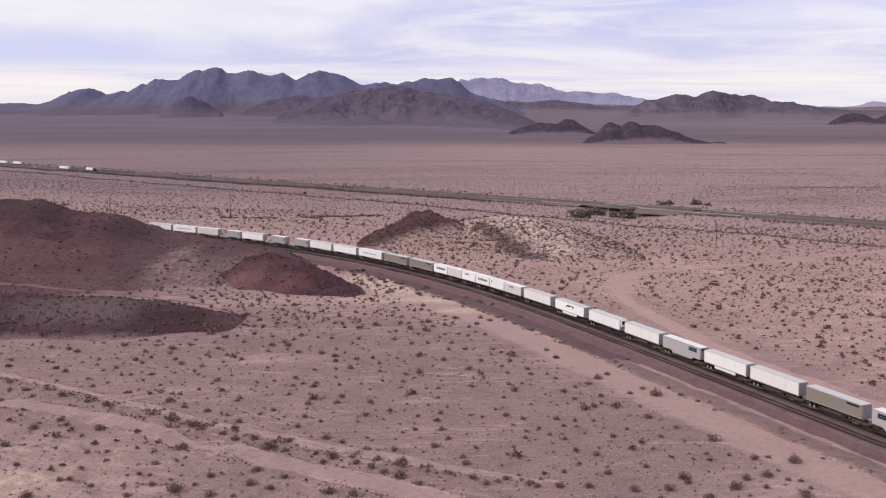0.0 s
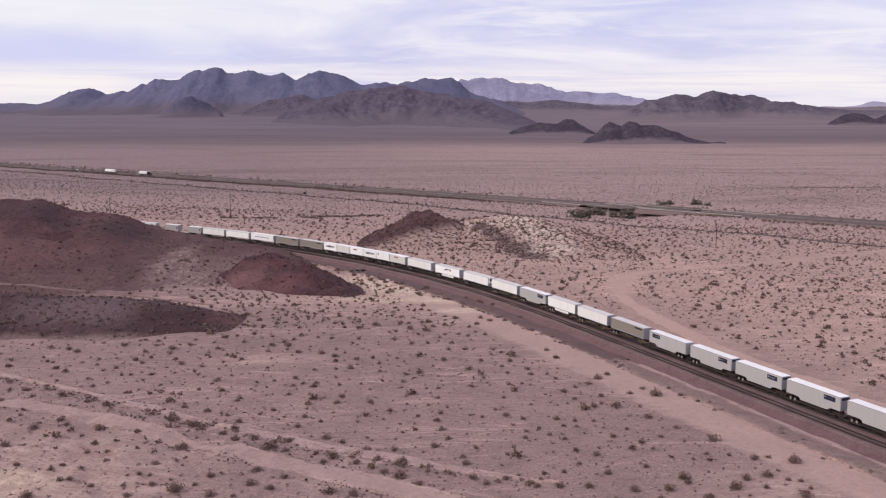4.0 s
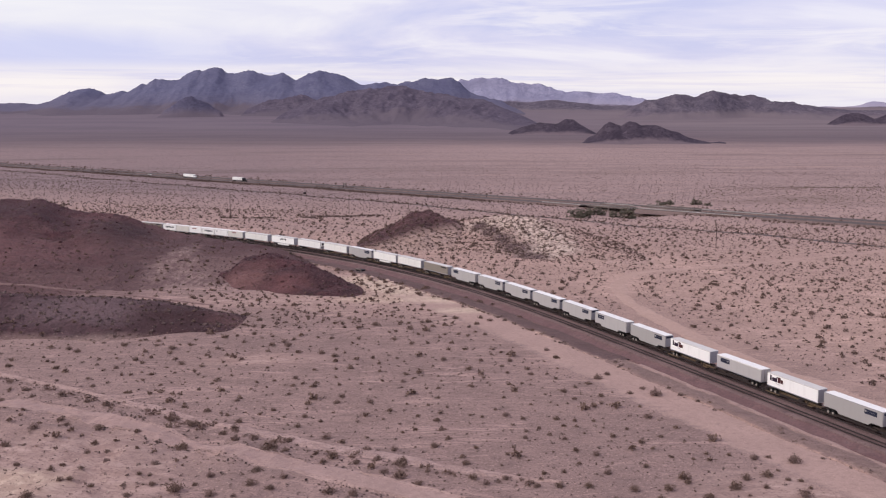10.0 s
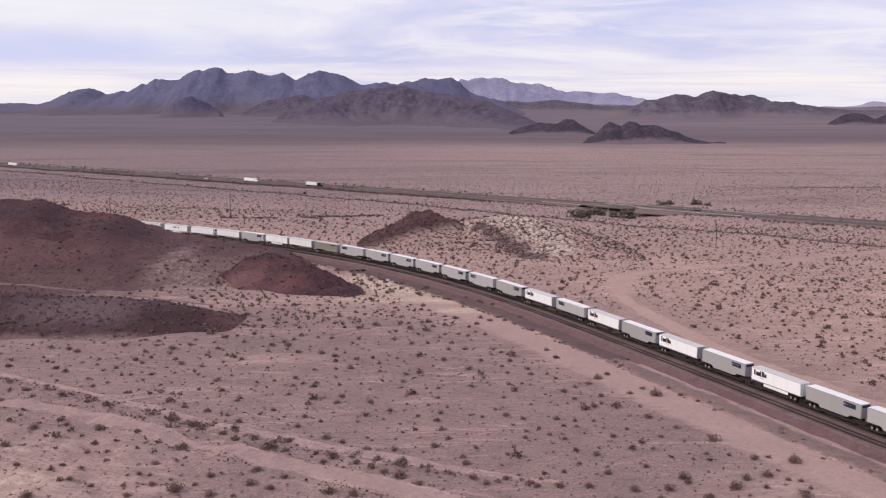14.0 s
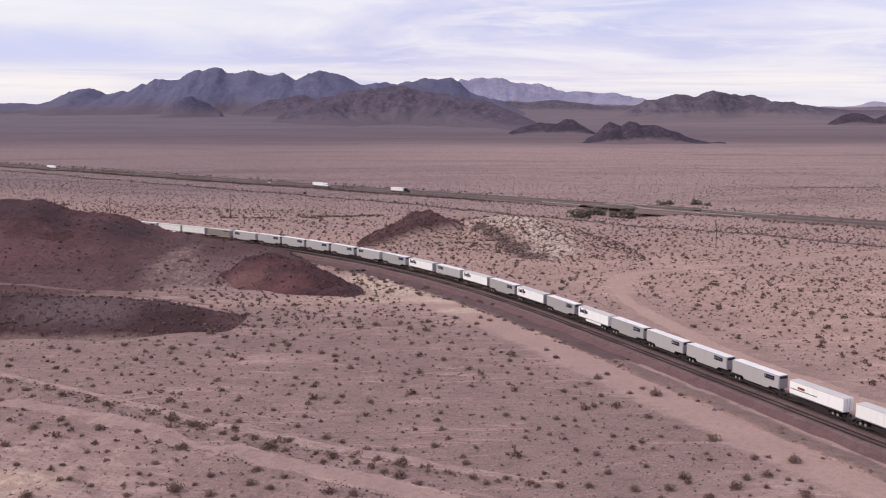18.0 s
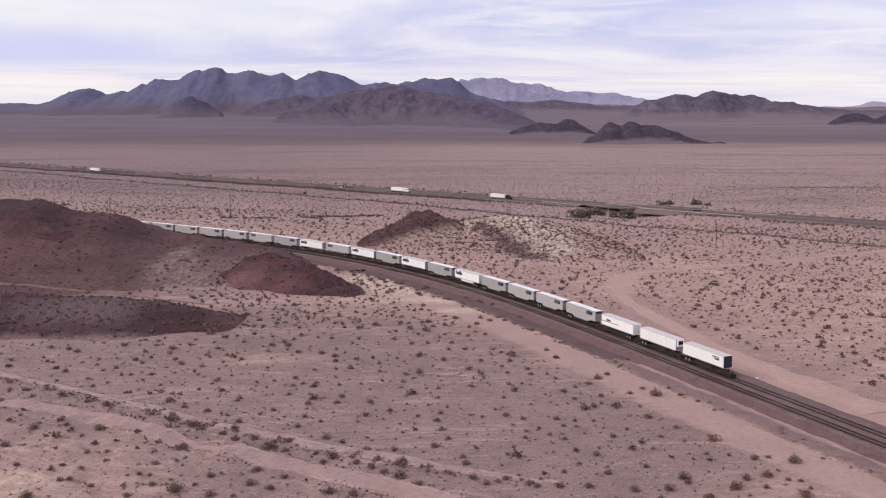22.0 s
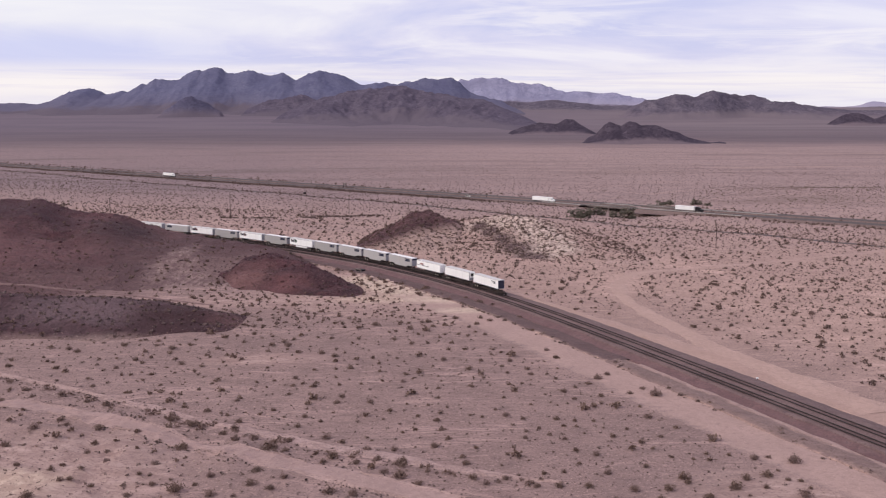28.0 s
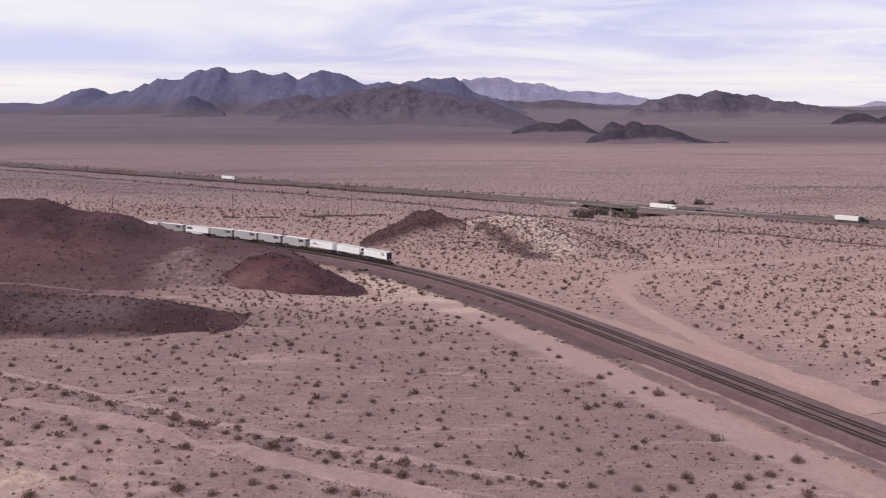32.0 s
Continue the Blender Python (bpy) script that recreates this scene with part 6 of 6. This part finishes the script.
scatter("roadside_scrub", hx + 0.652 * off, 920 - 0.86 * hx + 0.758 * off, rng.uniform(1.4, 3.4, 3600), 10, 0.45, LEAF_FAR, "brush crowded along the highway bank", 6, 97)
ox = rng.uniform(0, 1, 900)
oc = ROADS[5][0]
oi = (ox * (len(oc) - 1)).astype(int)
scatter("roadside_scrub", oc[oi, 0] + rng.normal(0, 4, 900), oc[oi, 1] + rng.normal(0, 4, 900), rng.uniform(1.0, 2.6, 900), 12, 0.45, LEAF, "dark bushes along the old road", 6, 99)


def build_tree(x, y, wd, hgt, seed):
    """A broad multi-stemmed tamarisk: trunk, limbs and clumps of leaf."""
    r = random.Random(seed)
    z = float(surface(np.array([x]), np.array([y]))[0])
    bm = bmesh.new()
    rod(bm, (0, 0, -0.3), (0.1, 0, hgt * 0.35), 0.32, 0.2)
    tips = []
    for i in range(9):
        a = i * 0.7 + r.uniform(-0.3, 0.3)
        e = (wd * 0.38 * r.uniform(0.5, 1) * math.cos(a), wd * 0.38 * r.uniform(0.5, 1) * math.sin(a), hgt * r.uniform(0.45, 0.85))
        rod(bm, (0.1, 0, hgt * r.uniform(0.1, 0.33)), e, 0.14, 0.05)
        tips.append(e)
    top = new("tamarisk_tree")
    top.location = (x, y, z)
    tagged(top, "broad grey-green tamarisk tree beside the highway", "tree", "trees by the bridge")
    part("trunk", bm, TIMBER, top)
    clumps = []
    for i in range(42):
        b = tips[i % 9]
        t = leaf_cloud(64, seed * 50 + i, 0.20, 0.15, 0.9)
        s = r.uniform(0.9, 1.9) * hgt / 7
        o = np.array((b[0] * 1.15 + r.uniform(-1, 1) * wd * 0.13, b[1] * 1.15 + r.uniform(-1, 1) * wd * 0.13, max(0.0, b[2] * r.uniform(0.0, 1.0) - 0.5)))
        clumps.append(t * s + o)
    crown = new("crown", fast_mesh("crown", np.concatenate(clumps), TREE_LEAF))
    crown.parent = top


for i, (x, y, wd, hgt) in enumerate(((88, 695, 9, 5.2), (95, 699, 10, 5.8), (91.5, 692, 8, 4.0), (110, 758, 9, 5.5), (116, 762, 8, 5.0), (123, 753, 7, 4.4), (135, 757, 11, 7.4), (177, 842, 9, 4.0), (183, 839, 9, 3.8), (201, 827, 10, 4.7), (209, 822, 7, 2.6))):
    build_tree(x, y, wd, hgt * 1.25, i + 3)

# ---- boulders on the rocky slopes ----


def build_boulders(owner, fn, x0, x1, y0, y1, count, seed, material, big):
    """Loose rocks that belong to a hill, a few shared shapes."""
    r = random.Random(seed)
    shapes = []
    for k in range(4):
        bm = bmesh.new()
        bmesh.ops.create_icosphere(bm, subdivisions=1, radius=1)
        for v in bm.verts:
            v.co *= r.uniform(0.7, 1.2)
            v.co.z *= 0.75
        me = bpy.data.meshes.new("boulder")
        bm.to_mesh(me)
        bm.free()
        me.materials.append(material)
        shapes.append(me)
    made = 0
    while made < count:
        x, y = r.uniform(x0, x1), r.uniform(y0, y1)
        h = float(fn(np.array([x]), np.array([y]))[0])
        if h < 0.5:
            continue
        ob = new("boulder", shapes[made % 4])
        ob.parent = owner
        s = r.uniform(0.35, 1.0) ** 2 * big
        ob.matrix_basis = pose(x, y, float(land(np.array([x]), np.array([y]))[0]) + h + s * 0.25, 0, 0, r.uniform(0, 360)) @ Matrix.Diagonal((s, s, s, 1))
        made += 1


for name, fn, x0, x1, y0, y1, count, material in (("scree_saddle", hill_s, -130, -72, 350, 405, 40, STONE), ("rocky_bench", hill_b, -170, -56, 268, 305, 130, STONE), ("rocky_hill", hill_a, -215, -95, 350, 455, 120, ROCK_C),
                                                   ("rocky_knoll", hill_c, -88, -30, 340, 385, 50, ROCK_C), ("pale_knoll", hill_l, -5, 75, 425, 495, 90, ROCK_L), ("red_knoll", hill_m, -45, 10, 445, 492, 60, ROCK_M)):
    build_boulders(bpy.data.objects[name], fn, x0, x1, y0, y1, count, len(name), material, 0.75)

# ---- pale boulders in the wash ----


def build_wash_boulders():
    r = random.Random(77)
    for k in range(18):
        bm = bmesh.new()
        bmesh.ops.create_icosphere(bm, subdivisions=2, radius=1)
        for v in bm.verts:
            v.co *= 1 + 0.28 * noise.noise(v.co * 1.4 + Vector((k * 3.1, 0, 0)))
            v.co.z *= 0.62
        x, y, _ = on_line(168 + 3.0 * k + r.uniform(-1, 1), 16.4 + r.uniform(-1.6, 2.0))
        ob = part("boulder", bm, PALE_STONE, None)
        tagged(ob, "pale weathered boulder in the sandy wash", "boulder", "boulders in the wash")
        size = r.uniform(0.45, 1.1)
        z = float(surface(np.array([float(x)]), np.array([float(y)]))[0])
        ob.matrix_basis = pose(float(x), float(y), z + 0.2 * size, 0, 0, r.uniform(0, 360)) @ Matrix.Diagonal((size, size, size, 1))


build_wash_boulders()

# ---- small things by the line ----


def build_marker(x, y):
    top = tagged(new("track_marker"), "small white trackside marker post in gravel", "marker", "trackside markers")
    top.location = (x, y, -1.3)
    part("post", boxes((0, 0, 0.2, 0.1, 0.1, 0.7)), STEEL, top)
    part("plate", boxes((0, 0, 0.55, 0.5, 0.08, 0.35), bevel=0.02), WHITE, top, "white plate")


build_marker(70.9, 229.0)


def build_culvert(x, y, turn):
    top = tagged(new("culvert"), "weathered concrete culvert mouth under the railway bank", "culvert")
    top.matrix_basis = pose(x, y, -1.5 + float(grade(232.0)), 0, 0, turn)
    part("headwall", boxes((-1.55, 0, 0.3, 0.5, 0.5, 1.5), (1.55, 0, 0.3, 0.5, 0.5, 1.5), (0, 0, 1.05, 3.6, 0.5, 0.3), bevel=0.03), DECK, top)
    part("wing_wall", boxes((-2.6, -1.0, 0.1, 0.35, 2.2, 1.0)), DECK, top)
    part("wing_wall", boxes((2.6, -1.0, 0.1, 0.35, 2.2, 1.0)), DECK, top)
    # solid black block stands in for the shade inside the culvert mouth
    part("barrel", boxes((0, 1.0, 0.25, 2.4, 2.6, 1.3)), BLACK, top)


cx, cy, ch = on_line(226.0, 12.2)
build_culvert(float(cx), float(cy), math.degrees(float(ch)) + 180)

# ---- poles and bridge ----


def build_pole(x, y, hgt):
    z = float(surface(np.array([x]), np.array([y]))[0])
    top = new("utility_pole")
    top.location = (x, y, z)
    tagged(top, "weathered timber utility pole with crossarm on sand", "utility pole", "line of poles")
    bm = bmesh.new()
    rod(bm, (0, 0, -0.5), (0, 0, hgt), 0.17, 0.11, 8)
    part("mast", bm, TIMBER, top)
    part("crossarm", boxes((0.14, 0, hgt - 0.5, 0.12, 2.4, 0.14)), TIMBER, top)
    for o in (-1.05, -0.45, 0.45, 1.05):
        part("insulator", wheels((0.14, o, hgt - 0.34, 0.07, 0.1), seg=6), CONCRETE, top)
    top.rotation_euler.z = radians(35)


for x, y, hgt in ((-186, 581, 9.0), (-117.4, 574, 14.0), (-60.8, 673.5, 11.5), (45, 695.5, 8.0), (135.6, 514, 12.0)):
    build_pole(x, y, hgt)


def build_road_sign(x, y, turn):
    """A narrow sign on two stout posts between the carriageways."""
    top = tagged(new("road_sign"), "narrow weathered road sign on two dark posts between carriageways", "road sign")
    top.matrix_basis = pose(x, y, float(surface(np.array([x]), np.array([y]))[0]), 0, 0, turn)
    for o in (-1.3, 1.3):
        part("post", boxes((o, 0, 2.4, 0.55, 0.4, 5.8), bevel=0.03), STEEL, top)
    part("plate", boxes((0, -0.24, 3.6, 2.2, 0.08, 2.2), bevel=0.03), CONCRETE, top)
    for z in (2.8, 4.4):
        part("brace", boxes((0, -0.1, z, 2.1, 0.16, 0.14)), STEEL, top)


build_road_sign(-95.5, 1013.5, 5)


def build_cabinet(x, y):
    top = tagged(new("roadside_cabinet"), "small dark equipment cabinet beside a post by the road", "cabinet")
    top.matrix_basis = pose(x, y, float(surface(np.array([x]), np.array([y]))[0]), 0, 0, 20)
    part("plinth", boxes((0, 0, 0.1, 2.6, 1.6, 0.5)), DECK, top)
    part("housing", boxes((0, 0, 1.0, 2.3, 1.3, 1.4), bevel=0.05), STEEL, top)
    part("hood", boxes((0, 0, 1.76, 2.6, 1.6, 0.12), bevel=0.02), STEEL, top)
    bm = bmesh.new()
    rod(bm, (0.3, 1.2, -0.3), (0.3, 1.2, 7.5), 0.16, 0.10, 8)
    part("post", bm, TIMBER, top)


build_cabinet(-120.0, 905.0)


def build_bridge(x0, x1, far, side):
    """Concrete edge and parapet of the highway where it crosses the wash."""
    top = tagged(new("highway_bridge"), "pale concrete bridge with low parapets over a wash", "bridge", "bridges of the highway")
    ax, (ay, az) = x0, highway_at(x0, far)
    bx, (by, bz) = x1, highway_at(x1, far)
    ln = math.hypot(bx - ax, by - ay)
    top.matrix_basis = pose((ax + bx) / 2, (ay + by) / 2, (az + bz) / 2, 0, 0, -40.7)
    part("deck", boxes((0, 0, -0.34, ln * 0.75, 11.7, 0.62), bevel=0.03), DECK, top)
    for y in (-5.75, 5.75):
        p = part("parapet", boxes((0, y, 0.22, ln * 0.8, 0.3, 0.44), bevel=0.04), DECK, top)
        part("rail", boxes((0, y, 0.72, ln, 0.12, 0.14)), HUB, p, "pale steel rail")
        for k in range(9):
            part("rail_post", boxes(((k - 4) * ln * 0.115, y, 0.5, 0.14, 0.14, 0.5)), HUB, p)
    for x in (-ln * 0.25, 0, ln * 0.25):
        for y in (-5, 0, 5):
            part("pier", boxes((x, y, -2.4, 0.7, 0.7, 3.9)), CONCRETE, top)


def build_guard_rail(x0, x1, far, side):
    """A pale steel rail on posts along a carriageway's edge."""
    top = tagged(new("guard_rail"), "pale steel guard rail on posts beside the highway", "guard rail", "guard rails of the highway")
    (ay, az), (by, bz) = highway_at(x0, far), highway_at(x1, far)
    ln = math.hypot(x1 - x0, by - ay)
    top.matrix_basis = pose((x0 + x1) / 2, (ay + by) / 2, (az + bz) / 2, 0, 0, -40.7)
    part("beam", boxes((0, side * 6.0, 0.62, ln, 0.10, 0.42), bevel=0.03), GALVANISED, top)
    for k in range(int(ln / 6)):
        part("post", boxes((-ln / 2 + 1.5 + 6 * k, side * 6.1, 0.1, 0.14, 0.14, 1.0)), TIMBER, top)


build_guard_rail(84, 112, 0.0, -1)
build_guard_rail(150, 214, 0.0, -1)
build_guard_rail(132, 152, 24.0, -1)
build_guard_rail(196, 240, 24.0, -1)
build_bridge(112, 150, 0.0, -1)
build_bridge(152, 196, 24.0, -1)


# ---- what moves ----
def motions():
    times = [float(t) for t in range(33)]
    for thing, ahead in TRAIN:
        rows = []
        for t in times:
            x, y, h = on_line(TAIL + ahead + SPEED * t)
            rows.append((t, pose(float(x), float(y), float(grade(TAIL + ahead + SPEED * t)), 0, 0, math.degrees(float(h)))))
        walk(thing, rows)
    for thing, x0, v, far, turn in TRAFFIC:
        rows = []
        for t in times[::2]:
            x = x0 + v * t
            y, z = highway_at(x, far)
            rows.append((t, pose(x, y, z + 0.02, 0, 0, turn)))
        walk(thing, rows)


motions()
